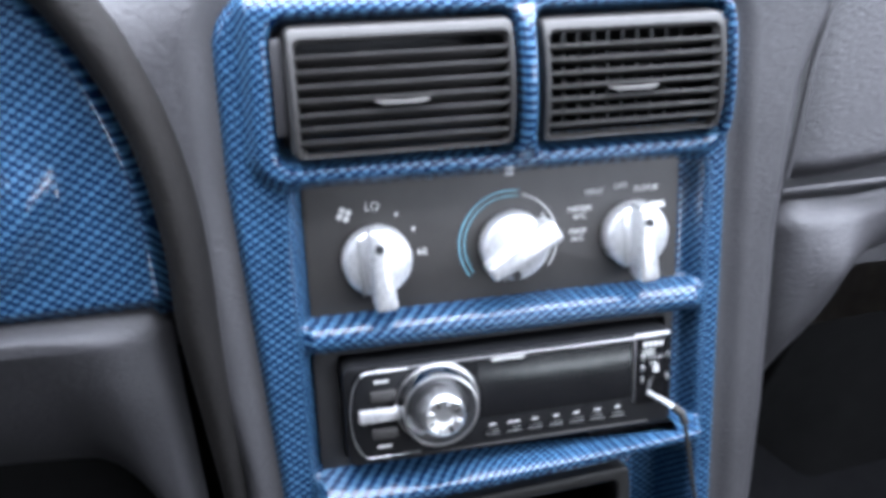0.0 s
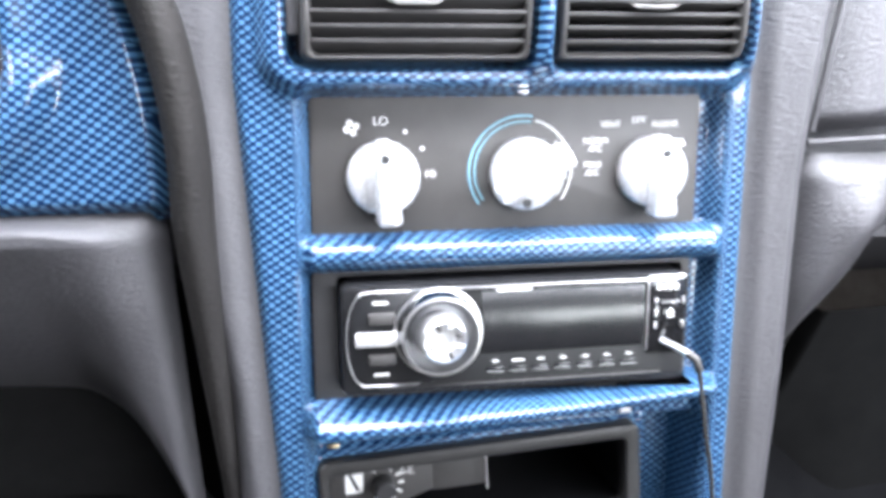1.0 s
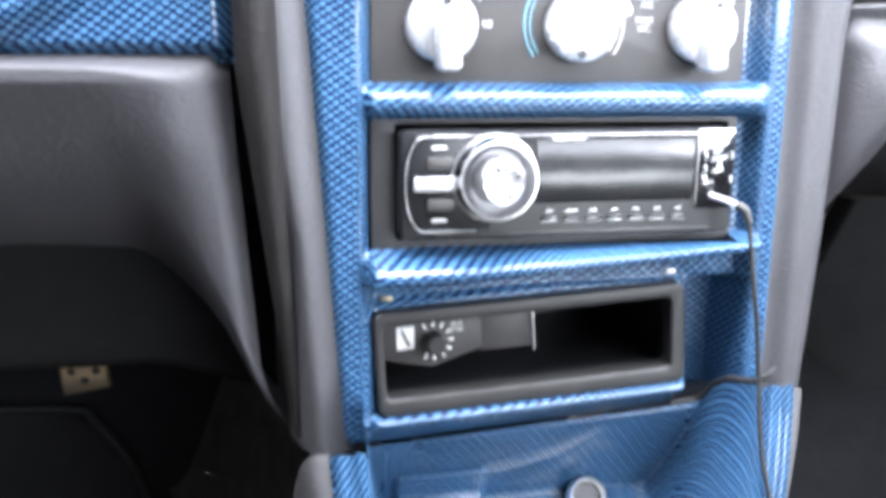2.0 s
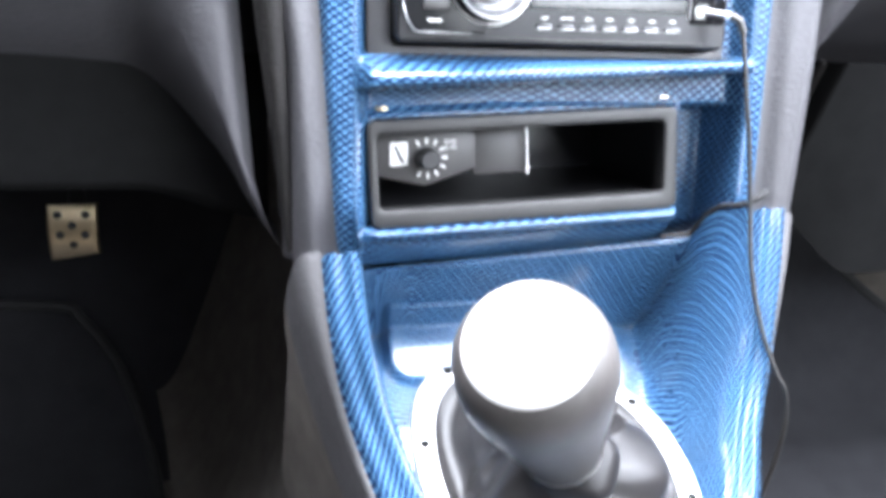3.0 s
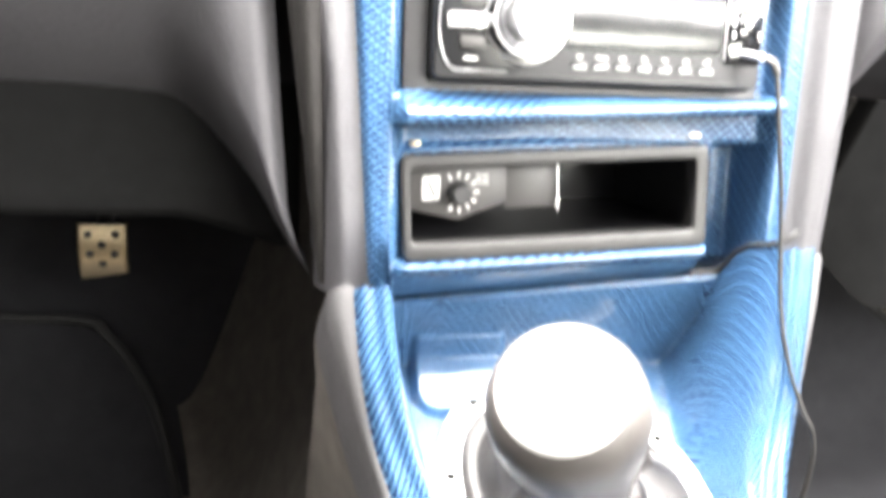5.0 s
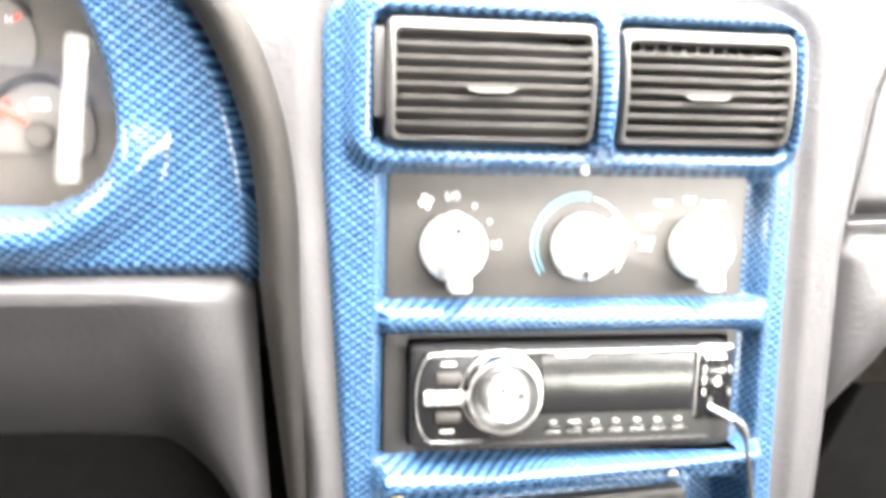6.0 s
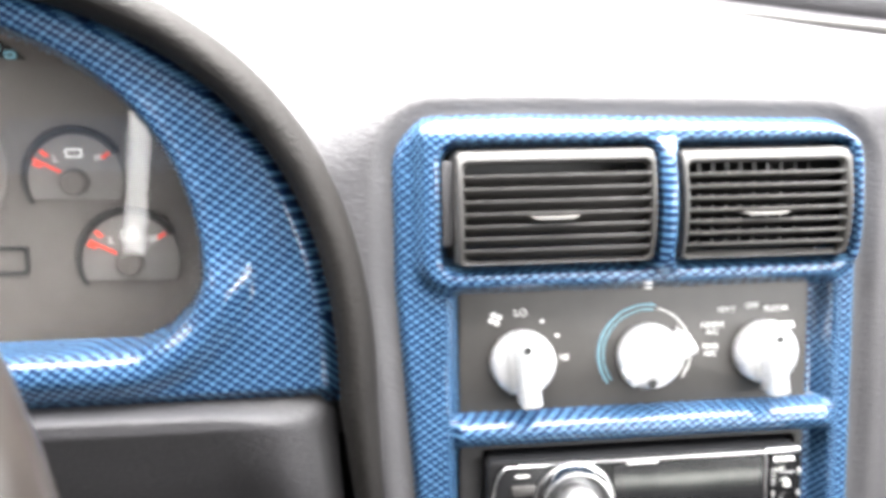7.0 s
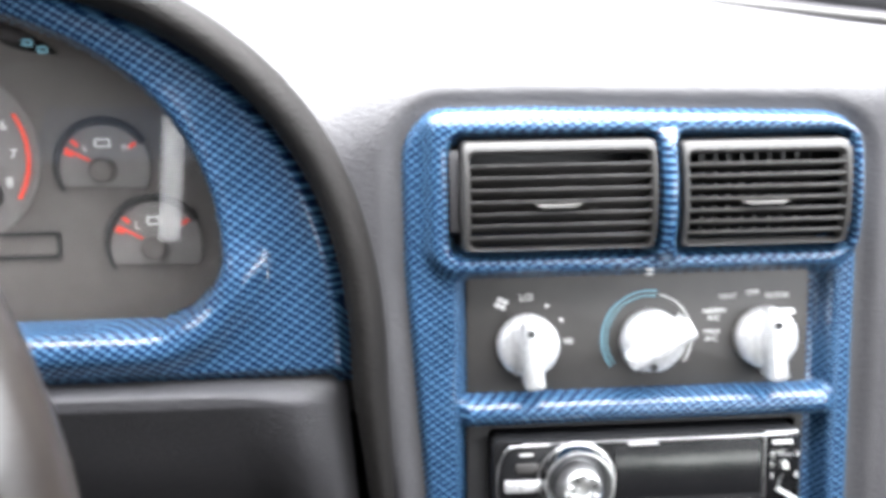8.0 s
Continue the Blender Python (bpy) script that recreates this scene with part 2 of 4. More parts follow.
def ring_plate(outer, inner, depth, bevel=0.0):
    """A ring between two outlines with the same number of points."""
    bm = bmesh.new()
    n = len(outer)
    f = [[bm.verts.new((x, y, z)) for x, z in line] for y in (0, depth) for line in (outer, inner)]
    for k in range(n):
        j = (k + 1) % n
        bm.faces.new((f[0][k], f[0][j], f[1][j], f[1][k]))
        bm.faces.new((f[1][k], f[1][j], f[3][j], f[3][k]))
        bm.faces.new((f[0][j], f[0][k], f[2][k], f[2][j]))
        bm.faces.new((f[2][j], f[2][k], f[3][k], f[3][j]))
    bmesh.ops.recalc_face_normals(bm, faces=bm.faces)
    if bevel:
        rim = [e for e in bm.edges if all(abs(v.co.y) < 1e-7 for v in e.verts) and len({v in f[0] for v in e.verts}) == 1]
        bmesh.ops.bevel(bm, geom=rim, offset=bevel, segments=3, affect="EDGES", profile=0.5)
    return bm


def relief(name, us, vs, place, gone, mat, parent, label="", along=None):
    """A moulded skin: place(u, v) gives x, y, z arrays on a grid; gone(u, v) marks cut-out cells. Its UVs run along the surface in metres."""
    u, v = np.meshgrid(us, vs)
    p = np.stack(place(u, v), -1)
    nv, nu = u.shape
    su = np.zeros((nv, nu))
    sv = np.zeros((nv, nu))
    su[:, 1:] = np.cumsum(np.linalg.norm(np.diff(p, axis=1), axis=-1), 1)
    su -= su[:, nu // 2:nu // 2 + 1]
    if along:
        su, sv = along(p[..., 0], p[..., 1], p[..., 2])
    else:
        sv[1:] = np.cumsum(np.linalg.norm(np.diff(p, axis=0), axis=-1), 0)
    mid = lambda a: (a[:-1, :-1] + a[1:, 1:]) / 2
    live = ~gone(mid(u), mid(v))
    idx = np.arange(nv * nu).reshape(nv, nu)
    quads = np.stack([idx[:-1, :-1], idx[:-1, 1:], idx[1:, 1:], idx[1:, :-1]], -1)[live]
    used = np.unique(quads)
    remap = np.full(nv * nu, -1)
    remap[used] = np.arange(len(used))
    me = bpy.data.meshes.new(name)
    me.from_pydata(p.reshape(-1, 3)[used].tolist(), [], remap[quads].tolist())
    layer = me.uv_layers.new(name="UVMap")
    flat = np.stack([su.ravel()[used], sv.ravel()[used]], -1)
    corner = np.empty(len(me.loops), dtype=np.int32)
    me.loops.foreach_get("vertex_index", corner)
    layer.data.foreach_set("uv", flat[corner].ravel().astype(np.float32))
    me.polygons.foreach_set("use_smooth", [True] * len(me.polygons))
    me.materials.append(mat)
    ob = new(name, me)
    ob.parent = parent
    return tagged(ob, label)


def words(text, size, at, mat, parent, name="lettering", turn=0.0):
    """Raised print on a face that looks to -y."""
    cu = bpy.data.curves.new(name, "FONT")
    cu.body, cu.size, cu.extrude, cu.align_x, cu.align_y = text, size, 0.00012, "CENTER", "CENTER"
    tmp = new("tmp_text", cu)
    bpy.context.view_layer.update()
    me = bpy.data.meshes.new_from_object(tmp.evaluated_get(bpy.context.evaluated_depsgraph_get()))
    bpy.data.objects.remove(tmp)
    me.name = name
    me.materials.clear()
    me.materials.append(mat)
    ob = new(name, me)
    ob.parent = parent
    ob.matrix_basis = pose(*at, 90, 0, 0) @ pose(0, 0, 0, 0, 0, turn)
    return ob


def smooth(a, b, x):
    t = np.clip((x - a) / (b - a), 0, 1)
    return t * t * (3 - 2 * t)


def sd_box(x, z, x0, x1, z0, z1, r):
    """Signed distance to a rounded rectangle (minus inside)."""
    qx = np.abs(x - (x0 + x1) / 2) - (x1 - x0) / 2 + r
    qz = np.abs(z - (z0 + z1) / 2) - (z1 - z0) / 2 + r
    return np.hypot(np.maximum(qx, 0), np.maximum(qz, 0)) + np.minimum(np.maximum(qx, qz), 0) - r


CX = -0.405


def cluster_out(x, z):
    return np.maximum(((np.abs(x - CX) / 0.249) ** 2.5 + (np.clip(z - 0.09, 0, 1) / 0.215) ** 2.5) ** 0.4 - 1, (0.092 - z) / 0.2) * 0.22


# ---- the dashboard ----
def bezel_edge(x, z):
    """Signed distance to the centre bezel's outline, which narrows downwards on its driver's side."""
    shift = 0.0175 * np.clip((0.15 - z) / 0.25, 0, 1)
    fall = 0.034 * np.clip(x + 0.06, 0, 1) * smooth(0.12, 0.22, z)
    return sd_box(x - shift * (x < 0), z + fall, -0.1272, 0.1242, -0.12, 0.2355, 0.027)


TILT_P = 0.0577  # the pocket and the bar under it climb slightly to the passenger's side
PKT = pose(-0.010, 0, -0.0555, 0, -3.3, 0) @ pose(0.010, 0, 0.0555)


def lean(x, z):
    """Height in the pocket's tilted axes."""
    return z - TILT_P * (x + 0.010)


def nose_line(x):
    """Height of the nose of the shelf under the stereo."""
    return -0.0066 + TILT_P * x


def bezel_height(x, z):
    h = np.zeros_like(x)
    zt = lean(x, z)
    low_bar = 0.0125 * np.sqrt(np.clip(1 - ((zt + 0.0870) / 0.0048) ** 2, 0, 1)) * smooth(0.080, 0.0735, x) - 0.011
    d_rec = sd_box(x, z, -0.0955, 0.1075, -0.13, 0.1455, 0.006)
    h -= 0.011 * smooth(0.003, -0.005, d_rec)
    bar = lambda c, hw, top: top * np.sqrt(np.clip(1 - ((z - c) / hw) ** 2, 0, 1)) - 0.011
    inside = smooth(0.004, -0.003, d_rec)
    # under the stereo a sloping shelf runs out to a rounded nose with a flat underside
    nose = nose_line(x)
    rise = np.clip((0.0022 - z) / (0.0022 - nose), 0, 1)
    shelf = np.where(z > nose, 1 - (1 - rise) ** 1.7, np.sqrt(np.clip(1 - np.clip((nose - z) / 0.0060, 0, 1) ** 5, 0, 1)))
    bars = np.maximum.reduce([bar(0.0705, 0.0095, 0.017), (0.0245 + 0.0055 * np.sqrt(np.clip(1 - ((x - 0.006) / 0.105) ** 2, 0, 1))) * shelf - 0.011, low_bar])
    h = np.where(d_rec < 0.004, np.maximum(h, bars * inside + h * (1 - inside)), h)
    d_fr = sd_box(x, z, -0.1125, 0.1165, 0.1465, 0.245, 0.016)
    h += 0.008 * smooth(0.004, -0.004, d_fr) * smooth(0.240, 0.222, z)
    d_v = vent_edge(x, z)
    h -= 0.006 * smooth(0.0032, -0.001, d_v) + 0.02 * smooth(0.0008, -0.003, d_v)
    # the divider and the outer cheek swell with the barrel-shaped vents
    swell = np.sqrt(np.clip(1 - ((z - 0.1875) / 0.034) ** 2, 0, 1))
    h += swell * (0.014 * smooth(0.0062, 0.0030, np.abs(x - 0.0125)) + 0.008 * smooth(0.0060, 0.0025, np.abs(x - 0.1168)))
    # the smooth filler panel beside the pocket
    d_p = sd_box(x, zt, -0.0925, 0.0735, -0.0835, -0.0275, 0.005)
    h += 0.004 * smooth(0.006, 0.001, np.abs(d_p)) * (z < -0.0235)
    h -= 0.022 * smooth(0.0768, 0.0815, x) * smooth(-0.0225, -0.0265, z) * smooth(0.1075, 0.1010, x)
    edge = bezel_edge(x, z)
    h -= 0.012 * smooth(-0.007, 0.003, edge) ** 1.5 + 0.012 * smooth(0.0, 0.006, edge)
    return h


def vent_edge(x, z):
    a = sd_box(x, z, -0.1005, 0.0075, 0.1565, 0.2195, 0.008)
    b = sd_box(x, z, 0.0165, 0.1125, 0.1565, 0.2185, 0.008)
    return np.minimum(a, b)


def foot_line(x):
    """Height of the bezel's lower edge."""
    return TILT_P * (x + 0.010) - 0.0912 - 0.006 * smooth(0.0735, 0.0850, x)


def bezel_gone(x, z):
    cl = sd_box(x, z, -0.0905, 0.0965, 0.0800, 0.1400, 0.003)
    ra = sd_box(x, z, -0.0915, 0.0945, 0.0000, 0.0620, 0.002)
    po = sd_box(x, lean(x, z), -0.0900, 0.0710, -0.0812, -0.0300, 0.004)
    foot = np.where(x < -0.0935, -0.1, foot_line(x))
    return (vent_edge(x, z) < -0.003) | (cl < -0.0) | (ra < -0.0) | (po < -0.0) | (bezel_edge(x, z) > 0.006) | (z < foot)


def bezel_film(x, y, z):
    """The film wraps into the recess and over the outer edge."""
    inner = smooth(0.005, 0.002, sd_box(x, z, -0.0955, 0.1075, -0.13, 0.1455, 0.006))
    zs = np.linspace(-0.14, 0.142, 1200)
    hs = bezel_height(0.03 + 0 * zs, zs)
    run = np.concatenate([[0], np.cumsum(np.hypot(np.diff(zs), np.diff(hs)))]) - 0.14
    # the film follows the slanting nose, so that its rows stay even across the shelf
    nose, mean = nose_line(x), nose_line(0.03)
    level = np.where(z > nose, 0.0022 - (0.0022 - z) * (0.0022 - mean) / (0.0022 - nose), np.where(z > nose - 0.006, z + mean - nose, -0.03 + (z + 0.03) * (mean + 0.024) / (nose + 0.024)))
    level = np.where((z > 0.0022) | (z < -0.03), z, level)
    return x - y * np.tanh(x / 0.03) * (2 * inner - 1), z + inner * (np.interp(level, zs, run) - z) * (z < 0.142)


bezel = thing("center_bezel", PANEL, "glossy blue carbon-look trim bezel round vents, climate controls and stereo", "dash trim")
relief("bezel_shell", np.arange(-0.1345, 0.1325, 0.0011), np.concatenate([np.arange(-0.101, -0.0200, 0.0011), np.arange(-0.0200, 0.0030, 0.0004), np.arange(0.0030, 0.2445, 0.0011)]),
       lambda x, z: (x, -bezel_height(x, z), z), bezel_gone, BLUE, bezel, along=bezel_film)
relief("lower_return", np.arange(-0.094, 0.1165, 0.0015), np.linspace(0, 1, 12),
       lambda x, v: (x, 0.0112 + 0.022 * smooth(0.0768, 0.0815, x) + 0.0150 * v ** 1.4, foot_line(x) + 0.0012 - 0.0175 * v), lambda x, v: v > 2, BLUE, bezel, "shaded underside of the bezel")
for x, z in ((-0.085, -0.0275), (0.067, -0.0195)):
    part("spring_clip", box(0.0060, 0.003, 0.0020, (x, 0.0098, z), 0.0006), BRUSHED if x > 0 else PEDALM, bezel, "small bright spring clip over the pocket" if x > 0 else "small brass spring clip over the pocket")
for dz in (0.0, 0.0024):
    part("clip", box(0.0042, 0.002, 0.0010, (0.004, -0.0072, 0.1455 + dz), 0.0003), BRUSHED, bezel, "small bright retaining clip")

dash = thing("dashboard", PANEL, "grey grained vinyl dashboard with rolled edges", "dashboard", kind="structure")


def surround(x, z):
    """The grey moulding round the bezel: it rolls off to both sides and over the top."""
    left = np.interp(z, [-0.10, 0.0, 0.06, 0.11, 0.16, 0.185, 0.26], [-0.129, -0.136, -0.146, -0.1515, -0.154, -0.163, -0.20])
    right = np.interp(z, [-0.10, 0.0, 0.10, 0.18, 0.26], [0.150, 0.156, 0.158, 0.166, 0.20])
    out = np.maximum(left - x, x - right)
    y = 0.004 + 0.0 * x
    y = y - 0.004 * smooth(-0.001, 0.010, bezel_edge(x, z))
    y = y + 0.030 * np.clip((out + 0.011) / 0.016, 0, 1.5) ** 2
    far = smooth(0.105, 0.180, -x)
    top = np.clip((z - 0.228 + 0.043 * far) / (0.030 + 0.043 * far), 0, 1.0)
    y = y + (0.030 + 0.040 * far) * (1 - np.sqrt(np.clip(1 - top ** 2, 0, 1)))
    return x, y, z


relief("center_surround", np.arange(-0.214, 0.214, 0.002), np.arange(-0.106, 0.2584, 0.002), surround,
       lambda x, z: (bezel_edge(x, z) < -0.006) | (surround(x, z)[1] > 0.030 + 0.05 * (z > 0.15)), VINYL, dash)


def glovebox_pad(u, v):
    """The pad under the shelf, which rolls under sooner the further it is from the console."""
    x = 0.160 - 0.012 * v + 0.56 * u
    low = -0.102 + 0.060 * smooth(0.0, 0.16, u)
    z = 0.112 + (low - 0.112) * v
    bulge = 0.016 * smooth(0.0, 0.20, v) * smooth(0, 0.06, u)
    turn = sum(np.interp(x + d, [0.145, 0.155, 0.170, 0.185, 0.200, 0.215, 0.25], [-0.060, -0.032, -0.008, 0.018, 0.040, 0.062, 0.075]) for d in (-0.018, -0.009, 0.0, 0.009, 0.018)) / 5
    past = np.maximum(turn + 0.070 - z, 0)
    y = 0.006 - bulge + 10.5 * past ** 2 + 0.06 * np.clip(0.05 - z, 0, 1) + 0.010 * (1 - smooth(0.0, 0.06, v)) + 0.010 * smooth(0.015, 0.0, u)
    return x, y, z


def knee_pad(u, v):
    """The pad under the cluster: a face that leans back, then a wide roll to a flat underside; the roll's line arches down beside the console."""
    drop, curl = np.clip(v / 0.45, 0, 1), np.clip((v - 0.45) / 0.47, 0, 1)
    run = np.clip((v - 0.92) / 0.08, 0, 1)
    x = -(0.1575 - 0.022 * np.clip(1.15 * v, 0, 1) ** 1.3 + 0.56 * u)
    turn = sum(np.interp(-x + d, [0.135, 0.143, 0.150, 0.158, 0.168, 0.180, 0.200, 0.25, 0.45],
                         [-0.115, -0.092, -0.066, -0.048, -0.033, -0.022, -0.012, -0.005, 0.0]) for d in (-0.018, -0.009, 0.0, 0.009, 0.018)) / 5
    wide = 0.018 + 0.062 * smooth(0.0, 0.12, u)
    start = np.clip(turn + 0.64 * wide, -0.086, 0.060)
    a = np.pi / 2 * curl
    z = 0.092 + (start - 0.092) * drop - wide * np.sin(a)
    y = 0.006 - 0.010 * smooth(0.0, 0.13, drop) * smooth(0, 0.06, u) + 0.06 * np.clip(0.05 - z, 0, 1) + 0.006 * (1 - smooth(0.0, 0.08, drop))
    y = y + 0.010 * smooth(0.015, 0.0, u) + 0.56 * np.clip(0.080 - z, 0, 1) * smooth(0.0, 0.13, u)
    return x, y + wide * (1 - np.cos(a)) + 0.05 * run, z


relief("knee_pad", np.linspace(0, 1, 120), np.linspace(0, 1, 90), knee_pad, lambda u, v: u > 2, VINYL, dash)
# Black sheet stands in for shade on the pad's underside; also hides the pedal.
relief("under_shade", np.linspace(0, 1, 50), np.linspace(0, 1, 30), lambda u, v: (-0.140 - 0.56 * u, 0.066 + 0.010 * smooth(0.0, 0.25, v) + 0.32 * smooth(0.2, 1.0, v), -0.002 - (0.077 + 0.018 * smooth(0.13, 0.0, u)) * smooth(0.0, 0.25, v) + 0.05 * smooth(0.2, 1.0, v)),
       lambda u, v: u > 2, MATT_BLACK, dash, "black sheet added for the shade under the knee pad")
relief("glovebox_pad", np.linspace(0, 1, 120), np.linspace(0, 1, 70), glovebox_pad, lambda u, v: u > 2, VINYL, dash)


def hush(u, v):
    """The panel under the glovebox: its inner edge rolls back, its lower edge falls away from the console."""
    x = 0.221 + 0.0115 * v + 0.45 * u
    low = -0.108 - 0.055 * smooth(0.0, 0.20, u)
    return x, 0.098 + 0.030 * smooth(0.022, 0.0, u) ** 2 + 0.05 * u + 0.055 * (1 - v), low + (0.0 - low) * v


relief("hush_panel", np.linspace(0, 1, 130) ** 1.6, np.linspace(0, 1, 30), hush, lambda u, v: u > 2, MATT_BLACK, dash, "dark panel under the glovebox")
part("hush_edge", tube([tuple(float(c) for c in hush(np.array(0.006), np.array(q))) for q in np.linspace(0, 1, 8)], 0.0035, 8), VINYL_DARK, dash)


def airbag(u, v):
    x = 0.1580 + 0.55 * u
    z = 0.122 + 0.15 * v + 0.012 * smooth(0.0, 0.3, u) * (1 - v)
    y = 0.017 + 0.014 * v + 0.03 * smooth(0.8, 1.0, v) - 0.006 * smooth(0.0, 0.06, u) * (1 - 0.4 * v) + 0.012 * smooth(0.06, 0.0, v)
    return x, y, z


relief("airbag_cover", np.linspace(0, 1, 110), np.linspace(0, 1, 40), airbag, lambda u, v: u > 2, VINYL, dash, "smooth grey passenger airbag cover")
part("cover_edge", tube([(0.1635, 0.014, 0.124), (0.167, 0.0105, 0.156), (0.1735, 0.0115, 0.189), (0.186, 0.0150, 0.222), (0.205, 0.022, 0.246)], 0.0018, 8), VINYL, dash)
part("emboss", tube([(0.1955 + 0.0060 * math.cos(radians(a)), 0.0196, 0.160 + 0.0042 * math.sin(radians(a))) for a in range(0, 360, 20)], 0.0005, 6, True), VINYL, dash, "embossed ring symbol")
part("emboss", box(0.0050, 0.001, 0.0012, (0.1955, 0.0196, 0.160), 0.0003), VINYL, dash, "embossed symbol")
part("shelf_lip", tube([(0.163 + 0.55 * k / 20, 0.016 - 0.010 * min(k / 3, 1), 0.1175 + 0.012 * min(k / 8, 1)) for k in range(21)], 0.0016), VINYL, dash)


def dash_top(u, v):
    """From the panel's upper edge forward to the windscreen."""
    x = -0.74 + 1.48 * u
    start = 0.034 + 0.040 * smooth(0.105, 0.180, -x)
    y = start + (0.434 - start) * v
    z = 0.2575 + 0.030 * np.sin(np.pi * np.clip(v, 0, 1)) * 0.4 + 0.162 * v - 0.035 * (np.abs(x) / 0.74) ** 2
    return x, y, z


relief("fascia", np.arange(-0.72, 0.721, 0.008), np.arange(0.06, 0.2601, 0.008),
       lambda x, z: (x, 0.044 + 0.032 * (1 - np.sqrt(np.clip(1 - np.clip((z - 0.185) / 0.075, 0, 1) ** 2, 0, 1))) + 0.02 * (np.abs(x) / 0.7) ** 2, z),
       lambda x, z: (cluster_out(x, z) < 0.004) | (np.abs(x) < 0.13), VINYL, dash)
relief("dash_top", np.linspace(0, 1, 90), np.linspace(0, 1, 30), dash_top, lambda u, v: u > 2, VINYL, dash)


seal = thing("windscreen_seal", pose(0, 0, 0), "grey rubber seal along the foot of the windscreen", "window seal", kind="structure")
part("strip", tube([(-0.30, 0.36, 0.750), (-0.10, 0.305, 0.752), (0.04, 0.252, 0.752), (0.16, 0.198, 0.751), (0.30, 0.150, 0.748), (0.45, 0.11, 0.742)], 0.004, 10), VENTGREY, seal)
part("cowl_lip", tube([(-0.30, 0.405, 0.758), (-0.10, 0.350, 0.760), (0.04, 0.297, 0.760), (0.16, 0.243, 0.759), (0.30, 0.195, 0.756), (0.45, 0.155, 0.750)], 0.016, 14), VINYL, seal, "pale weathered cowl lip")

# ---- the instrument cluster ----
def cluster_in(x, z):
    top = ((np.abs(x - CX) / 0.186) ** 2.3 + (np.clip(z - 0.15, 0, 1) / 0.146) ** 2.3) ** (1 / 2.3) - 1
    low = sd_box(x, z, CX - 0.186, CX + 0.186, 0.119, 0.4, 0.046)
    return np.maximum(top * 0.15, low)


def cluster_place(x, z):
    d_in, d_out = cluster_in(x, z), cluster_out(x, z)
    y = 0.006 + 0.0 * x
    low = smooth(0.172, 0.146, z)
    y = y - 0.008 * smooth(0.026, 0.011, d_in) * low
    y = y + (0.007 + 0.013 * low) * (1 - np.sqrt(1 - np.clip((0.004 + 0.007 * low - d_in) / (0.008 + 0.007 * low), 0, 0.999) ** 2)) + 0.012 * smooth(0.000, -0.004, d_in)
    y = y + 0.008 * smooth(-0.006, 0.002, d_out)
    return x, y, z


cluster = thing("instrument_cluster", PANEL, "instrument cluster with small gauges behind clear lens in blue trim", "instrument cluster")
relief("cluster_bezel", np.arange(-0.66, -0.152, 0.0016), np.arange(0.088, 0.309, 0.0016), cluster_place,
       lambda x, z: (cluster_in(x, z) < -0.004) | (cluster_out(x, z) > 0.004), BLUE, cluster, "blue carbon-look cluster bezel", along=lambda x, y, z: (-0.92 * (x - np.maximum(y - 0.006, 0) * smooth(0.10, 0.13, x - CX)), 0.92 * (z + np.maximum(y - 0.006, 0) * smooth(0.14, 0.125, z))))
ARCH = [(CX + 0.191 * math.copysign(abs(math.cos(radians(a))) ** 0.87, math.cos(radians(a))), 0.150 + 0.152 * math.sin(radians(a)) ** 0.87) for a in range(0, 181, 6)] + [(CX - 0.188, 0.114), (CX + 0.188, 0.114)]
back = prism(ARCH, 0.004)
bmesh.ops.translate(back, vec=(0, 0.072, 0), verts=back.verts)
part("gauge_face", back, GAUGE, cluster, "dark grey printed gauge panel")


def small_gauge(gx, gz, r):
    arch = [(gx + r * math.cos(radians(a)), gz + r * math.sin(radians(a))) for a in range(-28, 209, 8)]
    face = prism(arch, 0.0015, 0.0003)
    bmesh.ops.translate(face, vec=(0, 0.0700, 0), verts=face.verts)
    g = part("gauge", face, GAUGE2, cluster, "light grey arched gauge")
    part("hub", lathe([(0, 0.006), (0.006, 0.006), (0.0075, 0.0045), (0.0075, 0)], 32, pose(gx, 0.0695, gz - 0.002, 90, 0, 0)), GAUGE, g)
    part("needle", box(0.016, 0.0008, 0.0016, (0, 0, 0), 0, turn=pose(gx - 0.014, 0.068, gz + 0.0075, 0, 28, 0)), RED, g)
    for a in (158, 138, 36):
        part("red_mark", box(0.005, 0.0006, 0.0022, turn=pose(gx + (r - 0.005) * math.cos(radians(a)), 0.0695, gz + (r - 0.005) * math.sin(radians(a)), 0, -a, 0)), RED, g)
    words("L", 0.0055, (gx - 0.010, 0.0698, gz + 0.011), WHITE, g)
    words("H", 0.0055, (gx + 0.013, 0.0698, gz + 0.011), WHITE, g)
    part("symbol", ring_plate(rounded(gx - 0.0045, gx + 0.0045, gz + 0.0115, gz + 0.0165, 0.001), rounded(gx - 0.0036, gx + 0.0036, gz + 0.0124, gz + 0.0156, 0.0006), 0.0004), WHITE, g, m=pose(0, 0.0698, 0))
    ringed = tube([(gx + (r + 0.0008) * math.cos(radians(a)), 0.0695, gz + (r + 0.0008) * math.sin(radians(a))) for a in range(30, 211, 6)], lambda t: 0.0008 + 0.0017 * math.sin(math.pi * min(1, 0.25 + 0.7 * t)), 8)
    part("rim", ringed, PLASTIC, g)


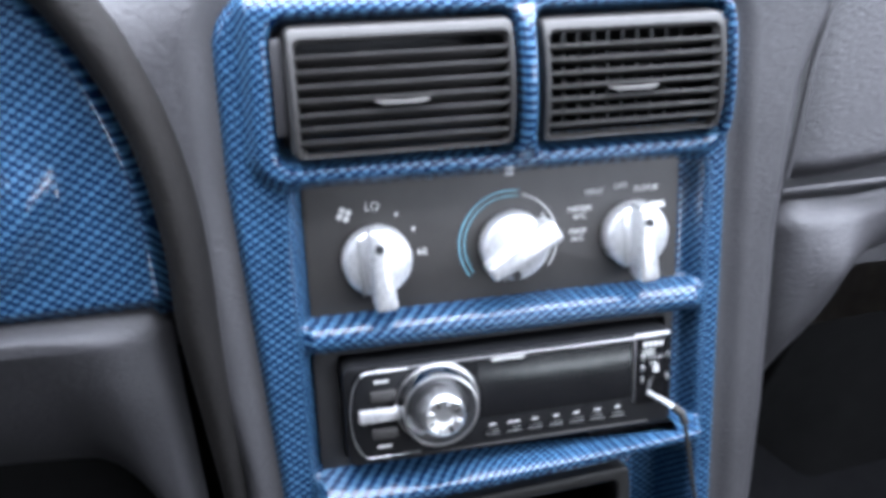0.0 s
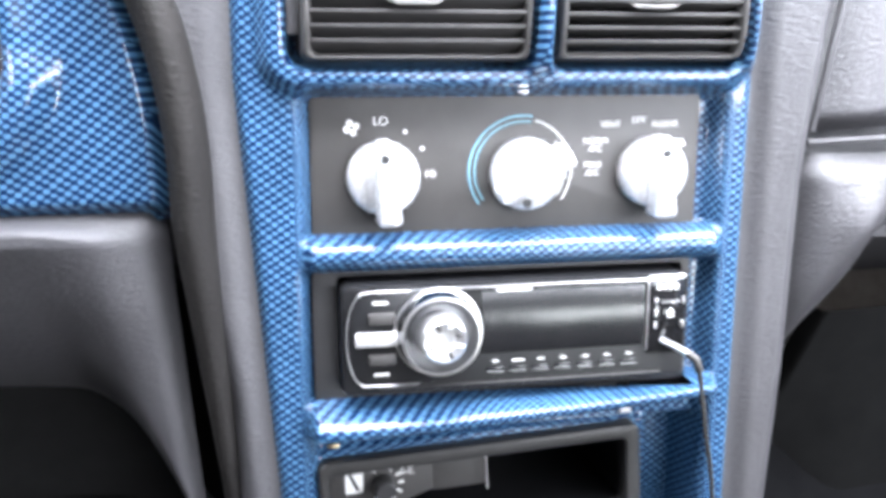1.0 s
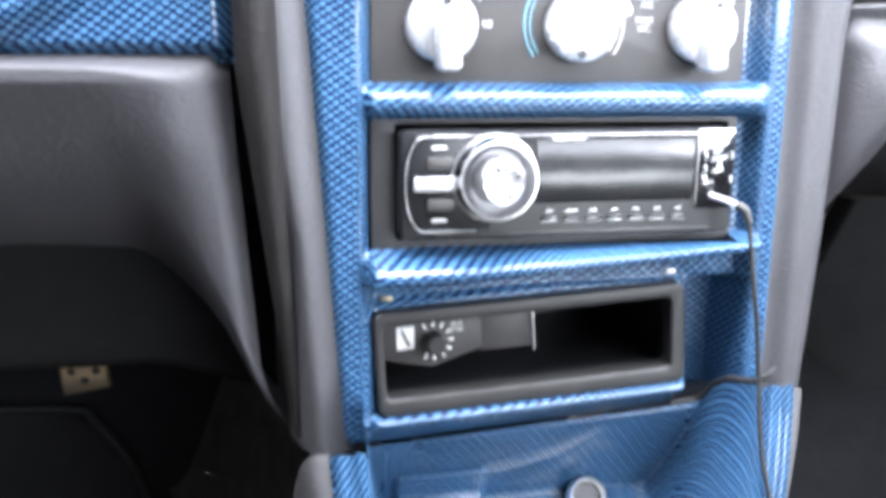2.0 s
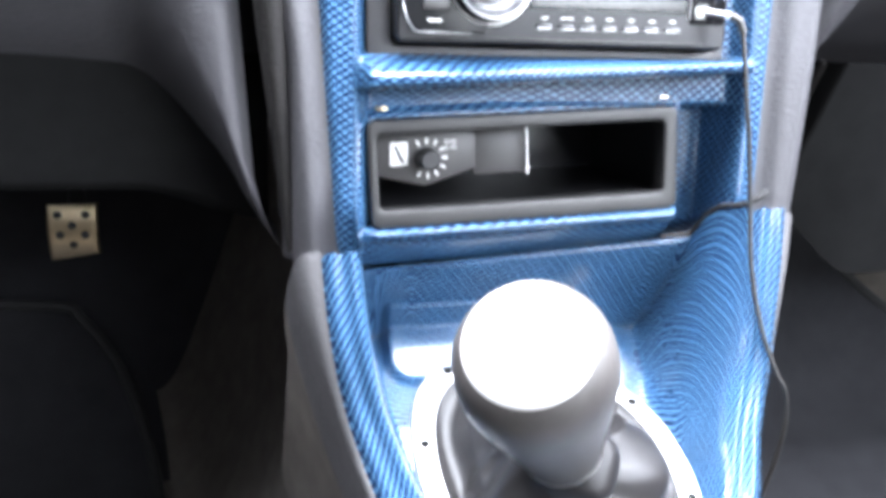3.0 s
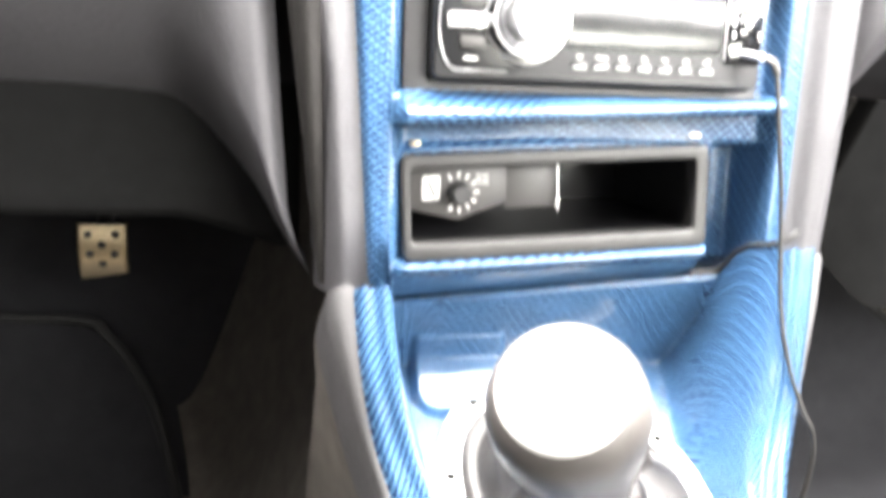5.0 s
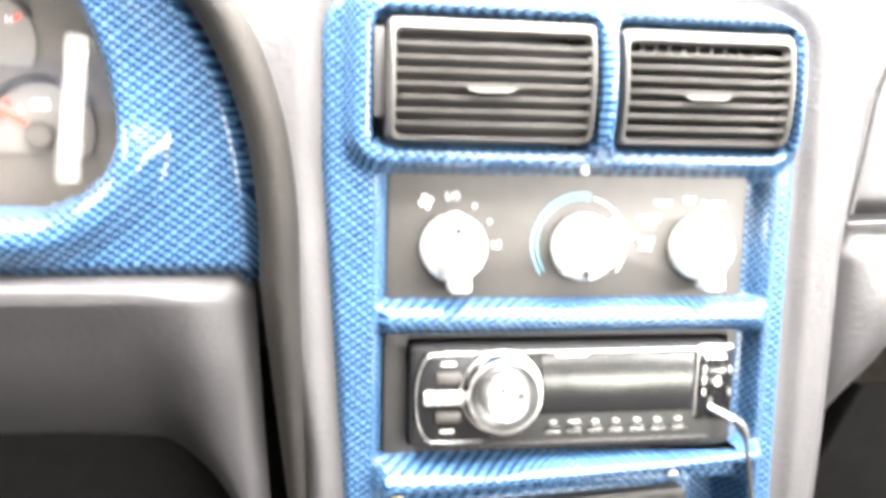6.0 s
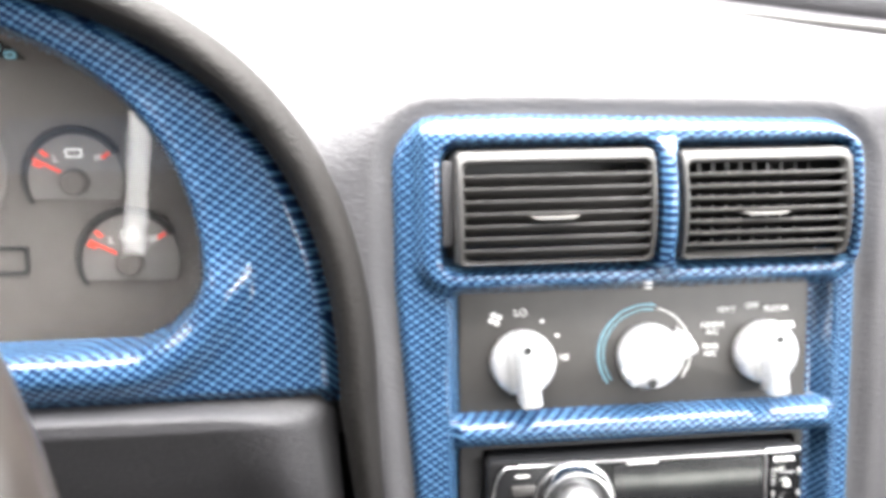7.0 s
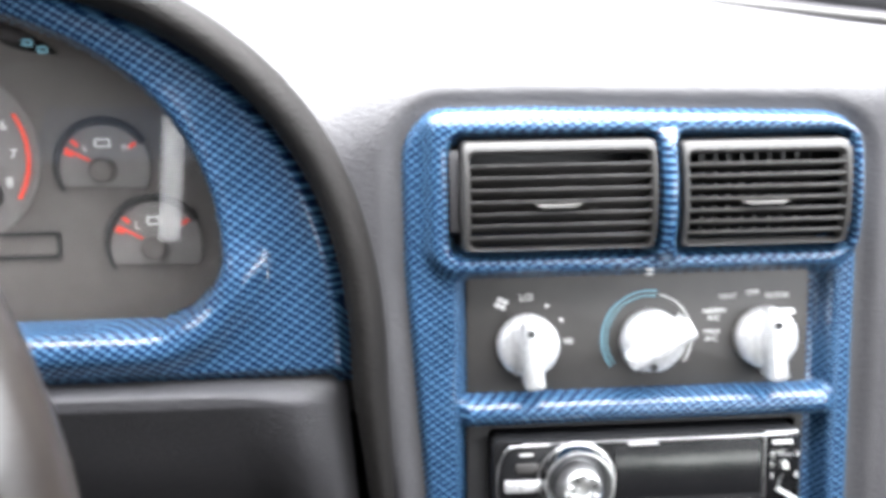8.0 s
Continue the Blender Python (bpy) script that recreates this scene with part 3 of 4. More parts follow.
small_gauge(-0.297, 0.205, 0.026)
small_gauge(-0.270, 0.159, 0.027)
tach = part("tachometer", lathe([(0, 0), (0.052, 0), (0.052, 0.0015), (0.0505, 0.0015), (0.05, 0.0006), (0, 0.0006)], 64, pose(-0.385, 0.0715, 0.212, 90, 0, 0)), GAUGE2, cluster)
part("red_zone", tube([(-0.385 + 0.046 * math.cos(radians(a)), 0.0695, 0.212 + 0.046 * math.sin(radians(a))) for a in range(-32, 34, 4)], 0.0012, 6), RED, tach)
words("7", 0.008, (-0.3475, 0.0698, 0.2135), WHITE, tach)
words("6", 0.008, (-0.352, 0.0698, 0.230), WHITE, tach)
words("8", 0.008, (-0.351, 0.0698, 0.197), WHITE, tach)
part("hub", lathe([(0, 0.008), (0.008, 0.008), (0.010, 0.006), (0.010, 0)], 32, pose(-0.365, 0.070, 0.190, 90, 0, 0)), PLASTIC, tach)
part("odometer_window", ring_plate(rounded(-0.40, -0.325, 0.152, 0.168, 0.003), rounded(-0.398, -0.327, 0.154, 0.166, 0.002), 0.002), PLASTIC, cluster, m=pose(0, 0.070, 0))
leaf = [(t, w * 0.0058 * math.sin(math.pi * (t + 1) / 2) ** 0.8) for w, ts in ((1, np.linspace(-1, 1, 16)), (-1, np.linspace(1, -1, 16)[1:-1])) for t in ts]
part("warning_strip", prism([(-0.3395 + 0.0235 * t + 0.36 * n, 0.2790 - 0.0098 * t + 0.92 * n) for t, n in leaf][::-1], 0.004, 0.0006), GLOSS, cluster, "dark leaf-shaped warning light strip", m=pose(0, 0.060, 0))
for x, z in ((-0.3310, 0.2755), (-0.3230, 0.2715)):
    part("warning_icon", ring_plate(rounded(x - 0.0026, x + 0.0026, z - 0.0019, z + 0.0019, 0.0008), rounded(x - 0.0017, x + 0.0017, z - 0.0010, z + 0.0010, 0.0005), 0.0004), CYAN, cluster, m=pose(0, 0.0594, 0))
grown = [(CX + (x - CX) * 1.02, 0.2 + (z - 0.2) * 1.02) for x, z in ARCH]
part("housing", ring_plate(grown, ARCH, 0.046), GAUGE, cluster, "dark grey housing round the gauge panel", m=pose(0, 0.030, 0))
lens = part("lens", prism(ARCH, 0.002), GLASS, cluster, "clear plastic lens", m=pose(0, 0.026, 0))
lens.visible_shadow = False


# soft dark hood that arches over the cluster
def hood_place(u, v):
    """u runs round the arch, v from the inner edge over the rolled lip and forward; below 0 the lip runs on down beside the knee pad."""
    run = np.clip(-u / 0.25, 0, 1)
    a = np.pi * np.clip(u, 0, 1)
    c, s = np.cos(a), np.sin(a)
    rx, rz = np.sign(c) * np.abs(c) ** 0.8, np.abs(s) ** 0.8
    t = np.clip(v / 0.5, 0, 1) * np.pi
    lip = 0.010 * (1 - 0.72 * run)
    grow = lip - lip * np.cos(t)
    y = 0.006 - (0.022 - 0.019 * run) * np.sin(t) + 0.012 * run
    far = np.clip((v - 0.5) / 0.5, 0, 1)
    grow = grow - 0.006 * far * (1 - run)
    y = y + 0.16 * far * (1 - 0.8 * run)
    return CX + (0.250 + grow) * rx + 0.0225 * run, y, 0.088 + (0.216 + grow) * rz - 0.02 * far * (1 - rz) * (1 - run) - 0.19 * run


hood = thing("cluster_hood", PANEL, "dark grey padded hood arching over the instrument cluster", "dash hood", kind="structure")
relief("hood_skin", np.concatenate([np.linspace(-0.25, -0.01, 30), np.linspace(0.0, 1.0, 140)]), np.linspace(0, 1, 36), hood_place, lambda u, v: u > 2, VINYL_DARK, hood)


# ---- air vents ----
def air_vent(x0, x1, z0, z1, vanes, end, label):
    """A barrel vent: a thin frame bowed towards the cabin, bead-edged slats behind it and a flat end cap on its outer side."""
    v = thing("air_vent", PANEL @ pose((x0 + x1) / 2, 0, (z0 + z1) / 2), label, "air vent", "dash air vents")
    w, h = x1 - x0, z1 - z0
    bow = lambda z: -0.004 - 0.014 * np.sqrt(np.clip(1 - (z / (h / 2 + 0.004)) ** 2, 0, 1))
    d_in = lambda x, z: sd_box(x, z, -w / 2 + 0.0042, w / 2 - 0.0042, -h / 2 + 0.0030, h / 2 - 0.0068, 0.0030)
    d_out = lambda x, z: sd_box(x, z, -w / 2, w / 2, -h / 2, h / 2, 0.004)
    relief("frame", np.linspace(-w / 2 - 0.0004, w / 2 + 0.0004, 180), np.linspace(-h / 2 - 0.0004, h / 2 + 0.0004, 120),
           lambda x, z: (x, bow(z) + 0.012 * smooth(-0.0022, 0.0004, d_out(x, z)) ** 2 + 0.005 * smooth(0.0014, -0.0008, d_in(x, z)), z),
           lambda x, z: (d_in(x, z) < -0.0008) | (d_out(x, z) > 0.0004), VENTGREY, v, "bowed grey vent frame")
    part("throat", box(w + 0.004, 0.003, h + 0.004, (0, 0.034, 0)), PLASTIC, v, "dark vent throat")
    for sx in (-1, 1):
        part("cheek", box(0.0016, 0.034, h - 0.008, (sx * (w / 2 - 0.0030), 0.010, 0), 0.0005, 1), PLASTIC, v)
    part("end_cap", box(0.0056, 0.004, h * 0.72, (end * (w / 2 + 0.0030), -0.0055, 0.003), 0.0012), VINYL, v, "grey flat end cap")
    n = 7
    for k in range(n):
        z = -h / 2 + 0.0030 + (h - 0.0098) * (k + 1) / (n + 1)
        slat = box(w - 0.0075, 0.020, 0.0015, (0, 0.010, 0), 0.0006, 2)
        for q in slat.verts:
            q.co.z -= (0.22 if vanes else 0.42) * q.co.y
        part("slat", slat, VENTGREY, v, m=pose(0, float(bow(z)) + 0.0012, z))
    for k in range(vanes):
        part("vane", box(0.0013, 0.014, h - 0.006, (w * (-0.5 + (k + 0.5) / vanes), 0.017, 0)), PLASTIC, v)
    tab = prism([(-0.0125, 0.0009), (0.0, 0.0006), (0.0125, 0.0009), (0.0080, -0.0010), (-0.0080, -0.0010)], 0.004, 0.0004)
    part("tab", tab, TAB, v, "adjuster tab, coloured pale for its glint", m=pose(-0.002, float(bow(-0.004)) - 0.0012, -0.0045))
    return v


air_vent(-0.0955, 0.0066, 0.1590, 0.2175, 0, -1, "grey slatted air vent set in the blue carbon-look bezel")
air_vent(0.0180, 0.1090, 0.1590, 0.2160, 12, 1, "grey slatted air vent with upright vanes behind its slats")

# ---- climate controls ----
clim = thing("climate_control", PANEL @ pose(0, 0.008, 0), "charcoal climate control panel with three polished knobs", "climate control")
part("face", prism(rounded(-0.0925, 0.0985, 0.0760, 0.1440, 0.003), 0.012, 0.0006), FACE, clim)


def dial(x, z, r, turn, fat, dot=None):
    k = part("knob", lathe([(0, 0.010), (r - 0.0035, 0.010), (r - 0.001, 0.0085), (r, 0.006), (r, 0)], 56, pose(x, 0, z, 90, 0, 0)), SILVER, clim, "polished aluminium knob")
    g = box(2 * fat, 0.016, 2 * r + 0.0048, (0, -0.0140, -0.0010), 0.0026, 3)
    taper = [v for v in g.verts if v.co.z > 0]
    bmesh.ops.scale(g, vec=(0.72, 0.9, 1), verts=taper)
    part("grip", g, SILVER, k, m=pose(x, 0, z, 0, turn, 0))
    part("groove", box(0.0016, 0.0008, 1.7 * r, (-r * 0.52, -0.0101, 0), 0.0003), BRUSHED, k, m=pose(x, 0, z, 0, turn, 0))
    lift = -0.0212 if dot is None else -0.0104
    part("pointer", lathe([(0, 0.0008), (0.0022, 0.0008), (0.0022, 0)], 20, pose(0, lift, r * (0.62 if dot is None else 0.78), 90, 0, 0)), PLASTIC, k, "dark pointer dot", m=pose(x, 0, z, 0, turn if dot is None else dot, 0))
    return k


dial(-0.0590, 0.1060, 0.0170, -4, 0.0056)
dial(0.0095, 0.1065, 0.0172, 238, 0.0060, 184)
dial(0.0735, 0.1060, 0.0170, -3, 0.0054)
for x, z, text, size in ((-0.0595, 0.1318, "LO", 0.0056), (-0.0362, 0.1068, "HI", 0.0050), (0.0525, 0.1290, "VENT", 0.0042), (0.0668, 0.1308, "OFF", 0.0042),
                         (0.0805, 0.1288, "FLOOR", 0.0042), (0.0450, 0.1210, "NORM", 0.0042), (0.0450, 0.1172, "A/C", 0.0042), (0.0440, 0.1095, "MAX", 0.0042), (0.0440, 0.1056, "A/C", 0.0042)):
    words(text, size, (x, -0.0002, z), WHITE, clim)
for a in (20, 110, 200, 290):
    part("fan_blade", lathe([(0, 0.0003), (0.0015, 0.0003), (0.0015, 0)], 14, pose(-0.0730 + 0.0023 * math.cos(radians(a)), 0, 0.1290 + 0.0023 * math.sin(radians(a)), 90, 0, 0)), WHITE, clim)
for x, z in ((-0.0480, 0.1270), (-0.0400, 0.1190)):
    part("speed_dot", lathe([(0, 0.0003), (0.0009, 0.0003), (0.0009, 0)], 12, pose(x, 0, z, 90, 0, 0)), WHITE, clim)
arc = lambda r, a0, a1: [(0.0085 + r * math.cos(radians(a)), -0.0002, 0.1075 + r * math.sin(radians(a))) for a in np.linspace(a0, a1, 30)]
part("cool_scale", tube(arc(0.0262, 80, 216), 0.0004, 6), CYAN, clim, "pale blue temperature arc")
part("cool_scale", tube(arc(0.0235, 80, 216), 0.0003, 6), CYAN, clim)
part("warm_scale", tube(arc(0.0245, -36, 76), 0.0004, 6), WHITE, clim)
part("warm_scale", tube(arc(0.0215, -36, 40), 0.0003, 6), WHITE, clim)
for x, z, w in ((0.0865, 0.1205, 0.0075), (0.0905, 0.1085, 0.0045), (0.0880, 0.1190, 0.006)):
    part("mode_mark", box(w, 0.0004, 0.0016, (x, -0.0002, z)), WHITE, clim)

# ---- stereo ----
radio = thing("car_stereo", PANEL, "black single-slot car stereo with chrome volume knob", "car stereo")
part("trim_ring", ring_plate(rounded(-0.0935, 0.0955, -0.0015, 0.0635, 0.003), rounded(-0.0815, 0.0905, 0.0040, 0.0600, 0.002), 0.020, 0.0008), PLASTIC, radio, m=pose(0, 0.003, 0))
part("faceplate", prism(rounded(-0.0810, 0.0890, 0.0055, 0.0580, 0.004), 0.020, 0.0015), RADIOBLACK, radio, m=pose(0, -0.010, 0), smooth=False)
relief("display", np.linspace(-0.0150, 0.0660, 12), np.linspace(0.0225, 0.0530, 28), lambda x, z: (x, -0.0101 - 0.0015 * (1 - ((z - 0.03775) / 0.01525) ** 2), z), lambda x, z: x > 1, DISPLAY, radio, "glossy dark bowed display window")
part("upper_trim", box(0.146, 0.0018, 0.0007, (0.008, -0.0106, 0.0556), 0.0003), CHROME, radio, "thin bright line")
part("lower_trim", box(0.140, 0.0018, 0.0005, (0.006, -0.0106, 0.0082), 0.0002), VENTGREY, radio)
SHROUD = [(-0.070 + 0.009 * math.cos(radians(a)), 0.033 + 0.0225 * math.sin(radians(a))) for a in range(90, 271, 10)]
part("knob_shroud", prism(SHROUD + [(-0.038, 0.0105), (-0.038, 0.0555)], 0.003, 0.0008), RADIOBLACK, radio, m=pose(0, -0.0122, 0))
part("shroud_line", tube([(x, -0.0124, z) for x, z in [(-0.050, 0.0556)] + SHROUD + [(-0.045, 0.0104)]], 0.0003, 6), BRUSHED, radio, "fine bright edge line")
part("mode_button", box(0.021, 0.003, 0.0066, (-0.0645, -0.0135, 0.0335), 0.001), SILVER, radio, "chrome bar button")
for z in (0.0432, 0.0235):
    part("side_button", box(0.0125, 0.003, 0.0052, (-0.0625, -0.0132, z), 0.0008), VENTGREY, radio)
for z in (0.0505, 0.0160):
    part("button_print", box(0.0070, 0.0004, 0.0010, (-0.0630, -0.0124, z)), WHITE, radio)
VOL = pose(-0.036, -0.0112, 0.0355, 90, 0, 0)
vol = part("volume_knob", lathe([(0.0140, 0.0050), (0.0172, 0.0095), (0.0178, 0.0100), (0.0184, 0.0098), (0.0196, 0.006), (0.0203, 0.0)], 64, VOL), POLISHED, radio, "polished volume ring")
part("ring_edge", lathe([(0.0174, 0.0098), (0.0177, 0.0108), (0.0185, 0.0107), (0.0188, 0.0097)], 64, VOL), CHROME, vol, "thin chrome rim")
part("base_ring", lathe([(0.0200, 0.0), (0.0203, 0.0014), (0.0211, 0.0012), (0.0213, 0.0)], 64, VOL), CHROME, vol, "thin chrome base ring")
part("dish", lathe([(0, 0.0045), (0.0142, 0.0052)], 48, VOL), DISHGREY, vol, "grey recess inside the ring")
part("stem", lathe([(0.0118, 0.0045), (0.0112, 0.0080), (0.0108, 0.0150)], 48, VOL), BRUSHED, vol)
hub = lathe([(0, 0.0148), (0.0042, 0.0150), (0.0052, 0.0172), (0.0092, 0.0178), (0.0106, 0.0165), (0.0109, 0.0140)], 48, VOL)
part("hub", hub, CHROME, vol)
for a in (20, 65, 110, 155, 200, 245, 290, 335):
    part("notch", box(0.0020, 0.0012, 0.0034, (0, 0, 0.0072), 0.0004), SILVER if a % 90 == 20 else VENTGREY, vol, m=pose(-0.036, -0.0288, 0.0355, 0, a, 0))
for k in range(7):
    part("preset_button", box(0.0080, 0.0012, 0.0022, (-0.0080 + 0.0112 * k, -0.0104, 0.0148), 0.0003), GLOSS, radio)
    part("button_edge", box(0.0076, 0.0004, 0.0003, (-0.0080 + 0.0112 * k, -0.0112, 0.0136)), BRUSHED, radio)
    part("button_print", box(0.0034 if k != 1 else 0.0062, 0.0004, 0.0005, (-0.0080 + 0.0112 * k, -0.0108, 0.0187)), WHITE, radio)
for k in range(4):
    part("badge_print", box(0.0020, 0.0004, 0.0024, (0.0735 + 0.0029 * k, -0.0112, 0.0515)), WHITE, radio, "pale printed mark")
part("model_print", box(0.0075, 0.0004, 0.0010, (-0.004, -0.0117, 0.0541)), WHITE, radio)
part("model_print", box(0.0085, 0.0004, 0.0010, (0.0045, -0.0117, 0.0541)), WHITE, radio)
part("end_panel", box(0.0195, 0.0026, 0.0385, (0.0778, -0.0098, 0.0370), 0.0012), GLOSS, radio, "glossy panel at the end")
part("release_button", box(0.011, 0.003, 0.013, (0.0790, -0.0112, 0.0385), 0.001), GLOSS, radio)
part("end_cap", box(0.0190, 0.0016, 0.0020, (0.0775, -0.0106, 0.0565), 0.0005), CHROME, radio)
for x, z in ((0.0720, 0.0445), (0.0720, 0.0385), (0.0720, 0.0325), (0.0860, 0.0445), (0.0860, 0.0325)):
    part("glint_bar", box(0.0011, 0.0014, 0.0034, (x, -0.0116, z), 0.0003), CHROME, radio, "small chrome strip")
part("divider", box(0.0006, 0.0012, 0.036, (0.0680, -0.0108, 0.0380), 0.0002), BRUSHED, radio)
part("eject_mark", prism([(0.0775, 0.0385), (0.0808, 0.0385), (0.07915, 0.0415)], 0.0004), WHITE, radio, m=pose(0, -0.0130, 0))
part("eject_mark", box(0.0033, 0.0004, 0.0008, (0.07915, -0.0129, 0.0372)), WHITE, radio)
part("aux_socket", lathe([(0.0016, 0), (0.0028, 0), (0.0028, 0.0008), (0.0016, 0.0008)], 24, pose(0.0760, -0.010, 0.0245, 90, 0, 0)), CHROME, radio)

lead = thing("aux_cable", PANEL, "thin grey audio cable plugged into the stereo, hanging over the console", "cable")
part("plug", tube([(0.0760, -0.011, 0.0245), (0.0800, -0.019, 0.0232), (0.0835, -0.026, 0.0218)], 0.0014, 12), CHROME, lead)
part("plug_sleeve", tube([(0.0832, -0.0255, 0.0220), (0.0860, -0.0290, 0.0195), (0.0875, -0.030, 0.0140)], 0.0021, 12), CABLE, lead)
PTS = [(0.0875, -0.030, 0.014), (0.0895, -0.031, 0.000), (0.0930, -0.031, -0.022), (0.0965, -0.030, -0.038), (0.1005, -0.030, -0.069), (0.1030, -0.0335, -0.104), (0.1085, -0.0395, -0.1345), (0.1165, -0.0440, -0.157),
       (0.1225, -0.0455, -0.168), (0.1265, -0.0430, -0.186), (0.1288, -0.0350, -0.212), (0.1292, -0.020, -0.250), (0.1285, -0.004, -0.285)]



def spline(p, n):
    out = []
    p = [Vector(q) for q in p]
    for i in range(len(p) - 1):
        a, b, c, d = p[max(i - 1, 0)], p[i], p[i + 1], p[min(i + 2, len(p) - 1)]
        for k in range(n):
            t = k / n
            out.append(0.5 * (2 * b + (c - a) * t + (2 * a - 5 * b + 4 * c - d) * t * t + (3 * b - a - 3 * c + d) * t ** 3))
    return out + [p[-1]]


part("wire", tube(spline(PTS, 6), 0.0012, 10), CABLE, lead)

# ---- storage pocket with the bass control ----
pocket = thing("storage_pocket", PANEL @ PKT, "dark grey open storage pocket under the stereo", "storage pocket")
part("frame", ring_plate(rounded(-0.0920, 0.0730, -0.0830, -0.0280, 0.005), rounded(-0.0875, 0.0650, -0.0737, -0.0352, 0.003), 0.012, 0.0015), POCKET, pocket, m=pose(0, -0.001, 0))
for nm, sx, sy, sz, at in (("floor", 0.158, 0.105, 0.002, (-0.011, 0.062, -0.0750)), ("roof", 0.158, 0.105, 0.002, (-0.011, 0.062, -0.0342)), ("back", 0.158, 0.002, 0.040, (-0.011, 0.114, -0.0545)),
                           ("side", 0.002, 0.105, 0.040, (-0.0892, 0.062, -0.0545)), ("side", 0.002, 0.105, 0.040, (0.0672, 0.062, -0.0545))):
    part(nm, box(sx, sy, sz, at), RADIOBLACK, pocket)
bass = thing("bass_control", PANEL @ PKT @ pose(-0.0605, 0.016, -0.0358), "dark remote bass level control mounted in the pocket", "bass control")
part("plate", prism([(-0.0270, 0.0), (0.0270, 0.0), (0.0265, -0.0210), (0.0, -0.0290), (-0.0265, -0.0225)], 0.020, 0.0008), VENTGREY, bass)
part("logo", prism([(-0.0180, -0.0055), (-0.0090, -0.0055), (-0.0095, -0.0175), (-0.0185, -0.0175)], 0.0005), WHITE, bass, "pale square mark", m=pose(0, -0.0004, 0))
part("logo_stroke", prism([(-0.0165, -0.0070), (-0.0150, -0.0070), (-0.0110, -0.0160), (-0.0130, -0.0160)], 0.0005), PLASTIC, bass, m=pose(0, -0.0008, 0))
for a in range(-210, 31, 30):
    part("tick", box(0.0030, 0.0005, 0.0011, turn=pose(0.0010 + 0.0092 * math.cos(radians(a + 90 - 0)), -0.0003, -0.0145 + 0.0092 * math.sin(radians(a + 90)), 0, -(a + 90), 0)), WHITE, bass)
part("knob", lathe([(0, 0.010), (0.0042, 0.010), (0.0052, 0.009), (0.0060, 0.0)], 28, pose(0.0010, 0, -0.0145, 90, 0, 0)), PLASTIC, bass)
words("BASS", 0.0030, (0.0135, -0.0004, -0.0065), WHITE, bass)
words("LEVEL", 0.0028, (0.0135, -0.0004, -0.0095), WHITE, bass)
stray = thing("plastic_case", PANEL @ PKT @ pose(-0.0190, 0.024, -0.0545), "thin dark plastic case with a bright edge in the pocket", "case")
part("shell", box(0.029, 0.030, 0.025, (0, 0.014, 0.0055), 0.001), VENTGREY, stray)
part("edge", box(0.0006, 0.001, 0.026, (0.0145, -0.005, 0.005)), BRUSHED, stray)

# ---- console tray and shifter ----
LIP_F = [-0.115, -0.09, -0.03, 0.01, 0.055, 0.085, 0.105]
LIP_H = [0.006, 0.008, 0.014, 0.030, 0.074, 0.104, 0.122]


def lip_height(f):
    return sum(np.interp(f + d, LIP_F, LIP_H) for d in (-0.016, -0.008, 0.0, 0.008, 0.016)) / 5


def tray_half(f, side=-1):
    """Half width of the tray's outline, a U that closes behind the shifter."""
    wide = 0.113 + 0.009 * np.clip(f / 0.085, 0, 1.2) + (side > 0) * 0.004 * smooth(-0.02, 0.07, f)
    back = np.clip((0.060 - f) / 0.168, 0, 0.9995)
    return wide * (1 - back ** 2.05) ** (1 / 2.05)


def tray_mid(f):
    return 0.006 * smooth(0.06, -0.09, f)


def tray_in(x, f):
    """Distance inwards from the tray's outline."""
    wide = 0.113 + 0.009 * np.clip(f / 0.085, 0, 1.2) + (x > 0) * 0.004 * smooth(-0.02, 0.07, f)
    back = np.clip((0.060 - f) / 0.168, 0, 2)
    r = ((np.abs(x - tray_mid(f)) / wide) ** 2.05 + back ** 2.05) ** (1 / 2.05)
    return (1 - r) * wide


def tray_place(x, f):
    d = tray_in(x, f)
    hl = lip_height(f)
    foot = 0.036 - 0.010 * smooth(0.05, -0.02, f) + 0.022 * smooth(0.0, 0.02, x) * smooth(-0.04, 0.03, f)
    h = hl * smooth(0, 1, np.clip((foot - d) / (foot - 0.0175), 0, 1))
    h = h + 0.0025 * np.exp(-((d - 0.0155) / 0.0028) ** 2) + 0.0018 * np.exp(-((d - 0.006) / 0.003) ** 2) - 0.010 * smooth(0.004, -0.003, d)
    back = (0.0515 + 0.118 * x) * smooth(0.086, 0.102, f) * smooth(0.0, 0.02, d)
    h = np.maximum(h, back)
    pad = sd_box(x, f, -0.080, -0.028, 0.054, 0.11, 0.014)
    h = h + (0.0030 + 0.19 * (f - 0.052)) * smooth(0.002, -0.003, pad) * (d > 0.03) * (f < 0.093)
    h = h + 0.004 * np.exp(-((x - 0.054) / 0.007) ** 2 - ((f - 0.076) / 0.013) ** 2)
    return x, f, h


